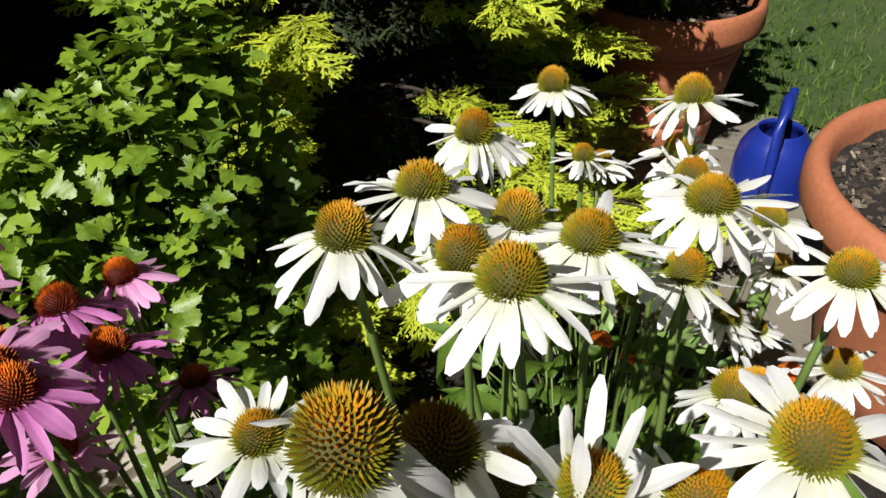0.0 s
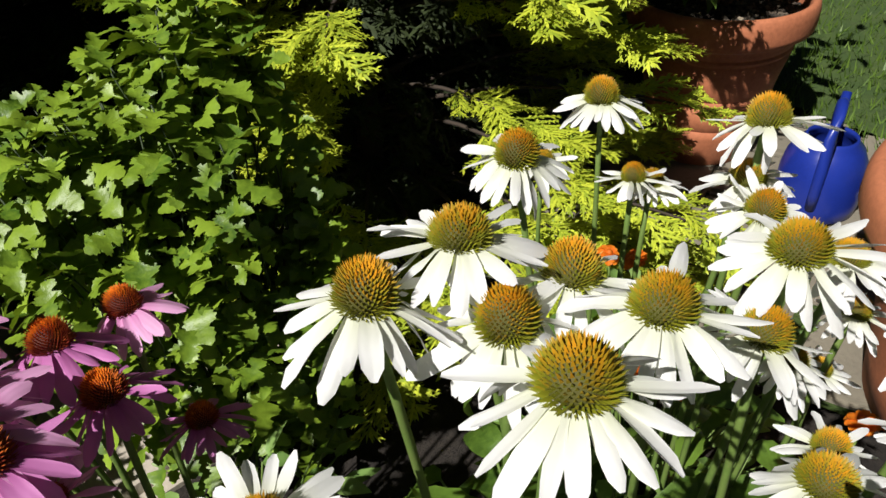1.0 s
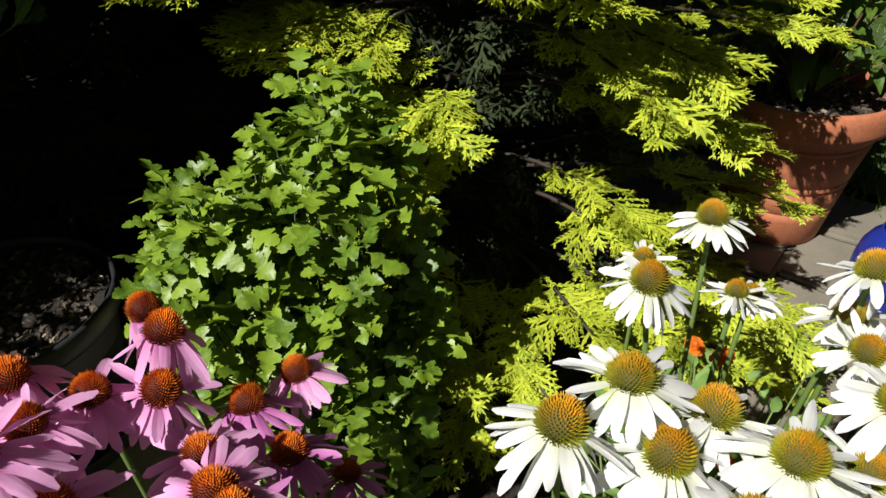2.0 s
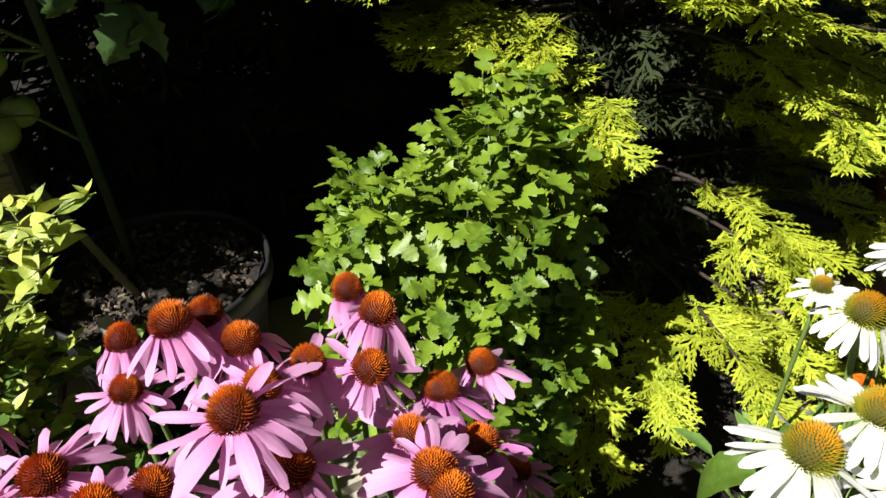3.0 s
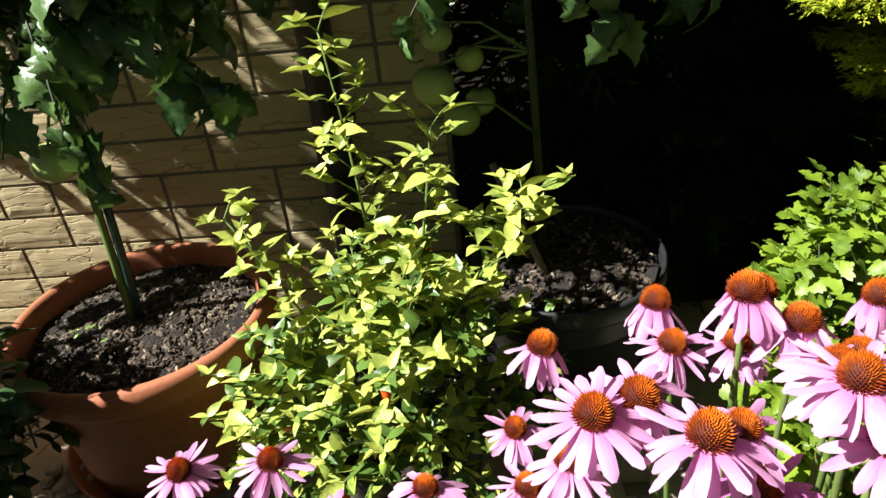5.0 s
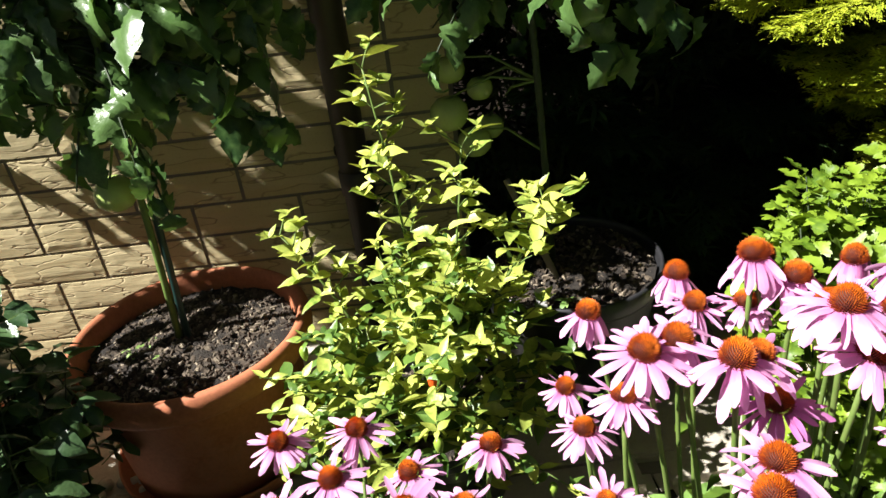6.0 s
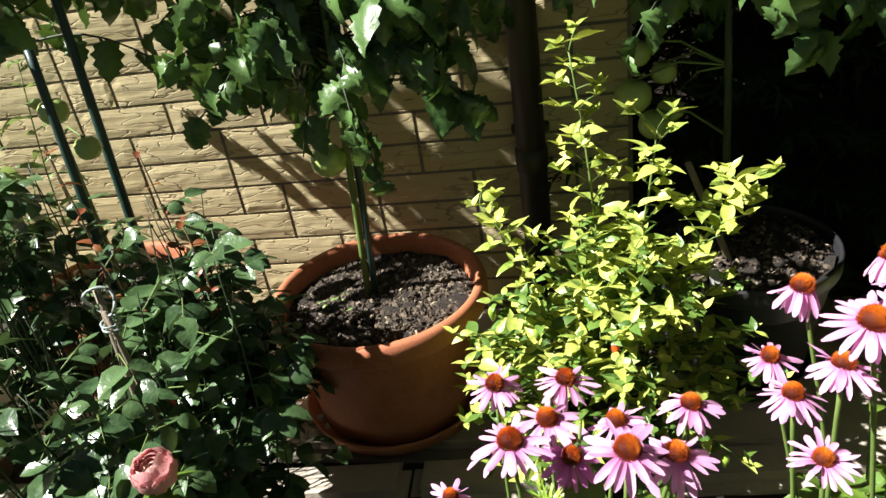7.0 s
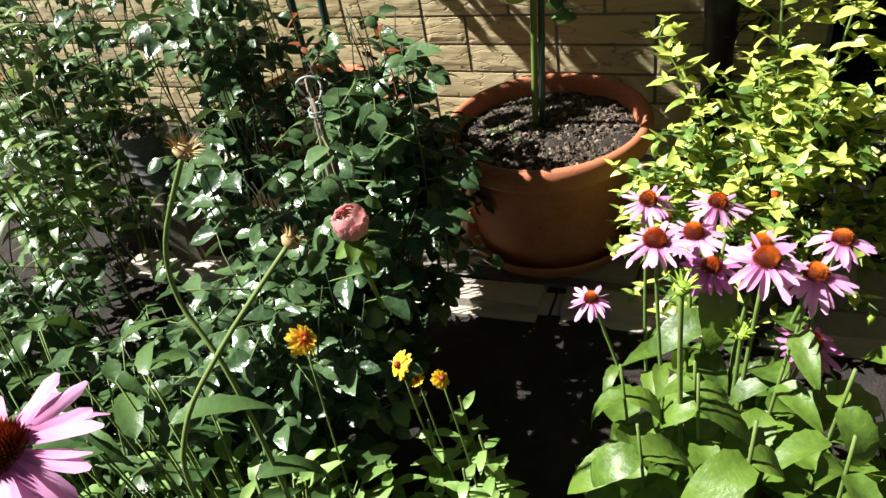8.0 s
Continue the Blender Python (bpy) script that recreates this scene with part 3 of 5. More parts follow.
def downpipe(x, y, r):
    """Dark rain pipe with sleeve joints and wall brackets."""
    ob = empty("downpipe", Matrix.Translation((x, y, 0.02)), "dark brown rain downpipe fixed to the brick wall", "downpipe")
    part("pipe", Lump().lathe([(0, 0), (r, 0), (r, 2.6), (0, 2.6)], 24).mesh("pipe", PIPE), ob)
    for z in (0.42, 1.7):
        part("sleeve", Lump().lathe([(r, 0), (r + 0.004, 0.003), (r + 0.004, 0.055), (r, 0.058)], 24).mesh("sleeve", PIPE), ob, Matrix.Translation((0, 0, z)))
        part("bracket", bm_mesh("bracket", slab(2 * r + 0.02, 0.03, 0.02, 1, 0.003, 0), PIPE), ob, Matrix.Translation((0, r + 0.008, z + 0.08)))


pot_saucer(-0.068, 1.405, 0.018, 0.162)
brick_wall()
downpipe(-0.497, 1.597, 0.034)
kerb()
garden_path()


# ---- coneflowers ----
def cone_shape(r, h, spikes, seed, spike=0.0042):
    """Domed head set with rows of stiff spikes; returns (core, spikes) lumps."""
    rng = random.Random(seed)
    core, sp = Lump(), Lump()
    core.lathe([(0.0, -0.004), (0.55 * r, -0.003), (0.86 * r, 0.002), (0.93 * r, 0.3 * h), (0.84 * r, 0.58 * h), (0.62 * r, 0.82 * h), (0.32 * r, 0.95 * h), (0.0, h)], 16)
    ga = math.pi * (3 - math.sqrt(5))
    for i in range(spikes):
        u = (i + 0.5) / spikes
        phi = math.acos(1 - 1.25 * u)
        a = i * ga
        n = Vector((math.sin(phi) * math.cos(a), math.sin(phi) * math.sin(a), math.cos(phi)))
        p = Vector((0.90 * r * n.x, 0.90 * r * n.y, max(0.0, 0.12 * h + 0.86 * h * n.z)))
        d = (n + Vector((0, 0, 0.65))).normalized()
        e = d.orthogonal().normalized() * (0.074 * r)
        g = d.cross(e)
        ln = spike * rng.uniform(0.70, 1.22) * (0.65 + 0.5 * math.sin(phi))
        sp.add([tuple(p + e), tuple(p - 0.5 * e + 0.87 * g), tuple(p - 0.5 * e - 0.87 * g), tuple(p + d * ln)], [(0, 1, 3), (1, 2, 3), (2, 0, 3)])
    return core, sp


CONES = {}
for kind, mat in (("white", CONE_W), ("pink", CONE_P)):
    CONES[kind] = []
    for s in range(3):
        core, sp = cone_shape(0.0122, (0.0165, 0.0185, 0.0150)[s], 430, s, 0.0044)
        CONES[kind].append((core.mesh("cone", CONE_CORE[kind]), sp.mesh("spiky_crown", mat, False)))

PETALS = {}
for kind, mat, length, width in (("white", WHITE, 0.0310, 0.0078), ("pink", PINK, 0.0350, 0.0088), ("shade_pink", PINK_SHADE, 0.034, 0.0088), ("gaillardia", YELLOW, 0.0185, 0.0075), ("yellow", GOLD, 0.0105, 0.0052), ("marigold", ORANGE, 0.013, 0.010)):
    PETALS[kind] = []
    for s in range(6):
        v, f = blade(length * (0.88 + 0.05 * s), width * (0.82 + 0.07 * s), 6, -0.12 + 0.10 * s, (0.2, -0.35, 0.45, -0.2, 0.3, -0.5)[s], 0.55, 0.45, 0.66, (0.0, 0.06, 0.0, -0.07, 0.08, 0.0)[s])
        PETALS[kind].append(Lump().add(v, f).mesh("petal", mat))

LONG_LEAVES = leaf_set("leaf", [broad(0.11, 0.036, 1.1, 0.25, 0.08, 21, 10, 0.68), broad(0.13, 0.044, 0.8, 0.3, 0.08, 22, 11, 0.66), broad(0.09, 0.028, 1.4, 0.35, 0.08, 23, 9, 0.7)], CONEFLOWER_LEAF)


def coneflower(kind, x, y, z, foot, size=1.0, droop=30, petals=21, tilt=(0, 0), tone=None, leaves=3, label="", stem=STEM, bow_by=0.015):
    """One stem with its head: (x, y, z) is the head's centre, foot the stem's place in the bed."""
    seed = int(abs(x * 7919 + y * 104729 + z * 1299709)) % 99991
    rng = random.Random(seed)
    top = Vector((x, y, z - 0.006 * size))
    base = Vector((foot[0], foot[1], -0.01))
    ob = empty("coneflower", Matrix.Translation(base), label or ("white coneflower with an orange-green spiky cone" if kind == "white" else "pink coneflower with a rust-brown spiky cone"), "coneflower", kind + " coneflowers")
    pts = [p - base for p in bow(base, top, Vector((rng.uniform(-1, 1), rng.uniform(-1, 1), 0)) * bow_by, 8)]
    part("stem", Lump().tube(pts, 0.0034, 0.0026).mesh("stem", stem), ob)
    tx, ty = tilt[0] + rng.uniform(-4, 14), tilt[1] + rng.uniform(-9, 9)
    head = Matrix.Translation(top - base) @ pose(0, 0, 0, tx, ty, rng.uniform(0, 360)) @ Matrix.Scale(size, 4)
    core, sp = CONES["white" if kind == "white" else "pink"][rng.randrange(3)]
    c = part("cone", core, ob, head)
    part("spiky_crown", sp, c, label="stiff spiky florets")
    start = rng.uniform(0, 6)
    for i in range(petals):
        a = start + (i + rng.uniform(-0.22, 0.22)) * math.tau / petals
        d = droop * ((0.42 if droop > 60 else 0.62) if kind == "white" else 1.12 if droop > 50 else 0.68) + rng.gauss(0, 15)
        m = head @ Matrix.Rotation(a, 4, "Z") @ Matrix.Translation((0.0112, 0, 0.001)) @ Matrix.Rotation(radians(d), 4, "Y") @ Matrix.Rotation(rng.gauss(0, 0.32), 4, "X") @ Matrix.Diagonal((rng.uniform(0.8, 1.12), rng.uniform(0.8, 1.15), 1, 1))
        part("petal", rng.choice(PETALS[tone or kind]), ob, m)
    for i in range(leaves):
        u = rng.uniform(0.15, 0.72)
        p = pts[int(u * 8)]
        a = rng.uniform(0, math.tau)
        part("leaf", rng.choice(LONG_LEAVES)[0], ob, aim(p, (math.cos(a), math.sin(a), rng.uniform(0.1, 0.7)), rng.uniform(-0.3, 0.3), rng.uniform(0.6, 1.0)))
    return ob


def white_flower(x, y, z, size=1.0, droop=32, **more):
    coneflower("white", x, y, z, (0.50 + (x - 0.45) * 0.75 + random.uniform(-0.03, 0.03), 0.50 + (y - 0.46) * 0.7 + random.uniform(-0.03, 0.03)), size, droop, **more)


def pink_flower(x, y, z, size=1.0, droop=32, **more):
    coneflower("pink", x, y, z, (0.05 + (x - 0.02) * 0.7 + random.uniform(-0.03, 0.03), 0.70 + (y - 0.67) * 0.7 + random.uniform(-0.03, 0.03)), size, droop, **more)


white_flower(0.275, 0.479, 0.729, 1.0, 40)
white_flower(0.326, 0.481, 0.732, 1.0, 35)
white_flower(0.291, 0.380, 0.752, 1.0, 40)
white_flower(0.486, 0.406, 0.686, 1.1, 30)
white_flower(0.618, 0.654, 0.640, 1.05, 30)
white_flower(0.588, 0.489, 0.690, 1.0, 38)
white_flower(0.452, 0.582, 0.680, 1.05, 45)
white_flower(0.606, 0.602, 0.587, 0.75, 15, petals=14)
white_flower(0.368, 0.404, 0.719, 1.0, 35)
white_flower(0.368, 0.453, 0.705, 1.0, 38)
white_flower(0.321, 0.445, 0.711, 1.0, 40)
white_flower(0.450, 0.397, 0.655, 0.95, 38)
white_flower(0.555, 0.461, 0.648, 0.9, 30)
white_flower(0.589, 0.493, 0.643, 0.9, 25)
white_flower(0.623, 0.425, 0.593, 0.95, 35)
white_flower(0.644, 0.416, 0.537, 0.8, 25)
white_flower(0.635, 0.740, 0.533, 0.9, 35)
white_flower(0.499, 0.324, 0.668, 0.95, 35)
white_flower(0.567, 0.327, 0.541, 0.9, 25)
white_flower(0.328, 0.272, 0.722, 1.0, 28)
white_flower(0.191, 0.339, 0.781, 1.0, 150)
white_flower(0.226, 0.348, 0.739, 1.0, 140)
white_flower(0.237, 0.296, 0.761, 0.7, -115, petals=8)
white_flower(0.205, 0.473, 0.643, 0.95, -5)
white_flower(0.640, 0.607, 0.567, 0.75, 25)
white_flower(0.540, 0.370, 0.508, 0.9, 25)
white_flower(0.620, 0.438, 0.482, 0.9, 35)
white_flower(0.690, 0.438, 0.422, 0.8, 30)
white_flower(0.540, 0.355, 0.399, 0.9, 35)
white_flower(0.277, 0.371, 0.647, 0.95, 20)
white_flower(0.311, 0.297, 0.675, 1.0, 30)
white_flower(0.430, 0.340, 0.611, 1.0, 45)

pink_flower(0.120, 0.787, 0.660, 0.95, 62)
pink_flower(0.124, 0.720, 0.686, 1.0, 60)
pink_flower(0.014, 0.625, 0.725, 1.02, 38)
pink_flower(-0.058, 0.815, 0.646, 0.95, 62)
pink_flower(-0.058, 0.759, 0.645, 0.85, 40)
pink_flower(-0.163, 0.778, 0.635, 0.95, 55)
pink_flower(0.211, 0.722, 0.598, 0.95, 50)
pink_flower(0.116, 0.591, 0.665, 1.0, 30)
pink_flower(0.176, 0.650, 0.596, 1.0, 35, tone="shade_pink")
pink_flower(-0.012, 0.738, 0.712, 1.05, 60)
pink_flower(0.009, 0.765, 0.691, 0.95, 62)
pink_flower(0.028, 0.730, 0.687, 1.0, 60)
pink_flower(0.068, 0.715, 0.661, 0.95, 45)
pink_flower(0.109, 0.698, 0.656, 1.0, 48)
pink_flower(0.162, 0.692, 0.617, 1.0, 48, tone="shade_pink")
pink_flower(-0.001, 0.767, 0.634, 0.85, 45)
pink_flower(0.033, 0.680, 0.687, 0.95, 50)
pink_flower(0.035, 0.612, 0.684, 1.05, 30)
pink_flower(0.118, 0.642, 0.642, 0.95, 38)
pink_flower(-0.102, 0.680, 0.667, 1.05, 45)
pink_flower(-0.070, 0.627, 0.680, 1.1, 32)
pink_flower(-0.042, 0.645, 0.667, 0.9, 35)
pink_flower(-0.140, 0.655, 0.676, 1.05, 32)
pink_flower(-0.154, 0.667, 0.615, 0.85, 28)
pink_flower(-0.184, 0.705, 0.542, 0.85, 35)
pink_flower(-0.190, 0.775, 0.538, 0.8, 35)
pink_flower(0.120, 0.575, 0.658, 1.0, 35, tone="shade_pink")
pink_flower(0.223, 0.673, 0.510, 0.85, 35, tone="shade_pink")
pink_flower(0.121, 0.642, 0.544, 0.8, -20)
pink_flower(-0.184, 0.606, 0.545, 0.75, -5)
pink_flower(-0.024, 0.635, 0.616, 0.95, 30, tone="shade_pink")
pink_flower(-0.068, 0.546, 0.645, 1.0, 35)
pink_flower(-0.088, 0.509, 0.652, 1.05, 35)


def front_pink(x, y, z, size=1.0, droop=28, **more):
    coneflower("pink", x, y, z, (-0.42 + (x + 0.42) * 0.6 + random.uniform(-0.02, 0.02), 0.67 + (y - 0.69) * 0.5), size, droop, **more)


front_pink(-0.525, 0.773, 0.504, 0.9, 22)
front_pink(-0.434, 0.779, 0.506, 0.95, 26)
front_pink(-0.281, 0.761, 0.478, 0.95, 34)
front_pink(-0.456, 0.709, 0.504, 0.95, 30)
front_pink(-0.373, 0.725, 0.484, 0.9, 25)
front_pink(-0.494, 0.630, 0.547, 1.05, 20)
front_pink(-0.370, 0.619, 0.546, 1.1, 25)
front_pink(-0.315, 0.651, 0.507, 1.0, 30)
front_pink(-0.430, 0.660, 0.492, 0.9, 30, tone="shade_pink")
front_pink(-0.600, 0.729, 0.341, 0.8, 18)
front_pink(-0.306, 0.638, 0.407, 0.95, 30, tone="shade_pink")
coneflower("pink", -0.645, 0.017, 0.900, (-0.68, 0.0), 0.85, 30, petals=24, label="dusky pink coneflower close to the camera")


# ---- bushes ----
OPEN_LANES = [(Vector(p), r) for p, r in (((-1.1, 1.06, 0.03), 0.09), ((-1.01, 1.02, 0.03), 0.08), ((-0.806, 0.486, 0.395), 0.04), ((-0.745, 0.485, 0.385), 0.04), ((-0.88, 0.41, 0.504), 0.045), ((-0.865, 0.548, 0.582), 0.045), ((-1.8, 0.988, 0.341), 0.09), ((-0.72, 0.436, 0.241), 0.1), ((-0.66, 0.377, 0.246), 0.08))]


def clear(p):
    """Whether a point leaves the sunlit lanes to the kerb and the low flowers free."""
    return all((p - q - SUN_TO * max(0.0, (p - q).dot(SUN_TO))).length > r for q, r in OPEN_LANES)


def open_growth(spots):
    """Thin the growth where sunlight falls through it to the kerb and the low flowers."""
    return [m for m in spots if clear(m.translation)]


def shoots(base, targets, rng, lift=0.04, r=0.0025, wide=0.0, keep=1):
    """Bowed twigs from near the base to each target."""
    lump, lines = Lump(), []
    for n, tg in enumerate(targets):
        off = (Vector(tg) - Vector(base)) * wide
        foot = Vector(base) + Vector((off.x + rng.uniform(-0.03, 0.03), off.y + rng.uniform(-0.03, 0.03), 0))
        sway = 0.02 + 0.06 * wide
        pts = bow(foot, tg, (rng.uniform(-sway, sway), rng.uniform(-sway, sway), lift), 7)
        lump.tube(pts if n % keep == 0 else pts[3:], r, r * 0.5, 5)
        lines.append(pts)
    return lump, lines


def along(lines, rng, per, lo, size, rise=0.4, spread=1.0, crown=0):
    """Leaf matrices along the outer stretch of each line, spiralling."""
    out = []
    for pts in lines:
        a = rng.uniform(0, 6)
        for i in range(per):
            u = lo + (1 - lo) * (i + rng.random()) / per
            q = min(len(pts) - 1.001, u * (len(pts) - 1))
            p = pts[int(q)].lerp(pts[int(q) + 1], q % 1)
            d = (pts[int(q) + 1] - pts[int(q)]).normalized()
            a += 2.4
            side = Vector((math.cos(a), math.sin(a), 0))
            way = side * spread + d * 0.5 + Vector((0, 0, rise * rng.uniform(0.2, 1.2)))
            out.append(aim(p, way, rng.uniform(-0.8, 0.8), size * rng.uniform(0.65, 1.15) * (1.0 if u < 0.9 else 0.7)))
        for i in range(crown):
            a += 2.4
            out.append(aim(pts[-1], (math.cos(a), math.sin(a), rng.uniform(0.3, 1.0)), rng.uniform(-0.4, 0.4), size * rng.uniform(0.4, 0.65)))
    return out


def compound(lines, rng, per, lo, size, reach=0.075):
    """Leaf matrices in fives on side stalks, as on a rose; returns (spots, stalks)."""
    out, stalks = [], Lump()
    for pts in lines:
        a = rng.uniform(0, 6)
        for i in range(per):
            u = lo + (1 - lo) * (i + rng.random()) / per
            q = min(len(pts) - 1.001, u * (len(pts) - 1))
            p = pts[int(q)].lerp(pts[int(q) + 1], q % 1)
            a += 2.4
            way = Vector((math.cos(a), math.sin(a), rng.uniform(-0.2, 0.5))).normalized()
            side = Vector((-way.y, way.x, rng.uniform(-0.2, 0.2)))
            r = reach * rng.uniform(0.7, 1.2)
            if not clear(p + way * r * 0.6):
                continue
            stalks.tube([p, p + way * r * 0.6, p + way * r], 0.0012, 0.0008, 4)
            for d, s2 in ((0.45, 1), (0.45, -1), (0.8, 1), (0.8, -1), (1.0, 0)):
                w = way * (1 if s2 == 0 else 0.45) + side * s2 + Vector((0, 0, rng.uniform(-0.6, 0.2)))
                out.append(aim(p + way * r * d, w, rng.uniform(-0.7, 0.7), size * rng.uniform(0.6, 1.05)))
    return out, stalks


def chrysanthemum():
    rng = random.Random(11)
    base = Vector((0.338, 1.035, 0.0))
    ob = empty("chrysanthemum", Matrix.Translation(base), "leafy green chrysanthemum bush without flowers", "plant")
    targets = []
    for i in range(165):
        a = rng.uniform(0, math.tau)
        if i < 95:
            h = 0.06 + 0.66 * rng.random() ** 0.62
            cx, w = 0.03, float(np.interp(h, (0, 0.2, 0.35, 0.50, 0.62, 0.73), (0.07, 0.09, 0.11, 0.12, 0.10, 0.03)))
        elif i < 140:
            h = 0.18 + 0.47 * rng.random() ** 0.6
            cx, w = -0.115, float(np.interp(h, (0.18, 0.35, 0.54, 0.65), (0.05, 0.075, 0.08, 0.035)))
        else:
            h = rng.uniform(0.16, 0.46)
            cx, w = 0.095, 0.05
        w *= rng.uniform(0.75, 1.05)
        targets.append(base + Vector((cx + w * math.cos(a), w * math.sin(a) - (0.03 if cx else 0), h)))
    lump, lines = shoots(base, targets, rng, 0.03, 0.0018, 0.3, 3)
    part("branching_stem", Lump().add([tuple(Vector(v) - base) for v in np.concatenate(lump.v)], lump.f).mesh("branching_stem", STEM_SHADE), ob, kind="stuff", label="crowded thin green stems")
    kinds = leaf_set("leaf", [lobed(0.066, wd, s, c) for s, c, wd in ((0, 0.35, 0.044), (1, -0.30, 0.048), (2, 0.5, 0.042), (3, 0.1, 0.046))], CHRYS_LEAF)
    spots = []
    for tip in targets:
        a = rng.uniform(0, 6)
        for k in range(9):
            a += 2.4
            low = k / 9
            p = tip - Vector((0, 0, 0.075 * low))
            way = Vector((math.cos(a), math.sin(a), 0.75 - 1.35 * low + rng.uniform(-0.3, 0.3)))
            spots.append(aim(p, way, rng.uniform(-0.7, 0.7), (0.62 + 0.42 * low) * rng.uniform(0.75, 1.1)))
    hang_leaves(ob, spots, kinds, "leaf", "lobed bright green leaves", CHRYS_LEAF, 300, (0.1, 0.4, 0.8))


def chili():
    rng = random.Random(21)
    base = Vector((-0.37, 1.13, 0.18))
    ob = empty("chili_plant", Matrix.Translation(base), "chili plant with pale yellow-green leaves and small red fruit", "plant")
    targets = []
    for i in range(165):
        a, h = rng.uniform(0, math.tau), rng.uniform(-0.10, 0.38)
        w = float(np.interp(h, (-0.1, 0.05, 0.15, 0.25, 0.38), (0.24, 0.29, 0.26, 0.20, 0.09))) * rng.uniform(0.5, 1.05)
        targets.append(base + Vector((w * math.cos(a) * 1.05, w * math.sin(a) * 0.85 - 0.03, h)))
    lump, lines = shoots(base, targets, rng, 0.03, 0.0022)
    spike = []
    for a, b, nodes_n, side in (((0.0, 0.03, 0.10), (-0.035, 0.085, 0.63), 12, 0.055), ((0.06, 0.0, 0.14), (0.225, 0.0, 0.415), 13, 0.06), ((-0.06, -0.02, 0.10), (-0.20, 0.02, 0.40), 8, 0.05), ((0.02, 0.0, 0.10), (0.10, 0.05, 0.50), 9, 0.05)):
        main = bow(base + Vector(a), base + Vector(b), (0.01, -0.01, 0.02), 12)
        lump.tube(main, 0.003, 0.0016, 5)
        for k in range(nodes_n):
            q = 3.5 + 8.45 * k / (nodes_n - 1)
            p = main[int(q)].lerp(main[min(12, int(q) + 1)], q % 1)
            for m2 in range(2):
                ang = k * 2.4 + m2 * 3.1 + rng.uniform(-0.5, 0.5)
                e = p + Vector((math.cos(ang), math.sin(ang), rng.uniform(0.1, 0.9))) * side * rng.uniform(0.5, 1.1)
                lump.tube([p, (p + e) / 2 + Vector((0, 0, 0.004)), e], 0.0014, 0.0009, 4)
                spike.append([p, p.lerp(e, 0.3), p.lerp(e, 0.6), e])
    part("branching_stem", Lump().add([tuple(Vector(v) - base) for v in np.concatenate(lump.v)], lump.f).mesh("branching_stem", STEM), ob, kind="stuff", label="thin branching green stems")
    kinds = leaf_set("leaf", [blade(ln, 0.0235, 7, b, f, 0.12, 0, 0.66, w, 1.1) for ln, b, f, w in ((0.052, 0.5, 0.3, 0.0), (0.048, 0.9, -0.2, 0.04), (0.056, 0.2, 0.5, -0.03), (0.050, -0.2, 0.3, 0.02))], CHILI_LEAF)
    spots = along(spike, rng, 2, 0.3, 0.9, 0.3, 1.0, 3)
    # Part of the leaves take the dark green that stands for shade.
    dim_spots = []
    for m in along(lines, rng, 9, 0.50, 0.95, 0.05, 1.0, 3):
        (dim_spots if rng.random() < 0.42 else spots).append(m)
    hang_leaves(ob, spots, kinds, "leaf", "small pale green pointed leaves", CHILI_LEAF, 230, (-0.4, 0.2, 0.9))
    dim_kinds = leaf_set("leaf", [(v, f) for me, v, f in kinds], CHILI_SHADE)
    hang_leaves(ob, dim_spots, dim_kinds, "leaf", "dark green leaves, coloured as if in shade", CHILI_SHADE, 110, (-0.4, 0.2, 0.9))
    pod = Lump().lathe([(0, 0.012), (0.004, 0.011), (0.0075, 0.004), (0.007, -0.004), (0.004, -0.014), (0.0, -0.020)], 10)
    red, green = pod.mesh("fruit", RED_FRUIT), pod.mesh("fruit", GREEN_FRUIT)
    for i in range(22):
        pts = lines[rng.randrange(len(lines))]
        part("fruit", red if i < 6 else green, ob, Matrix.Translation(pts[rng.randrange(5, 8)] - base + Vector((0, -0.01, -0.018))), "small red chili" if i < 6 else "small green chili")


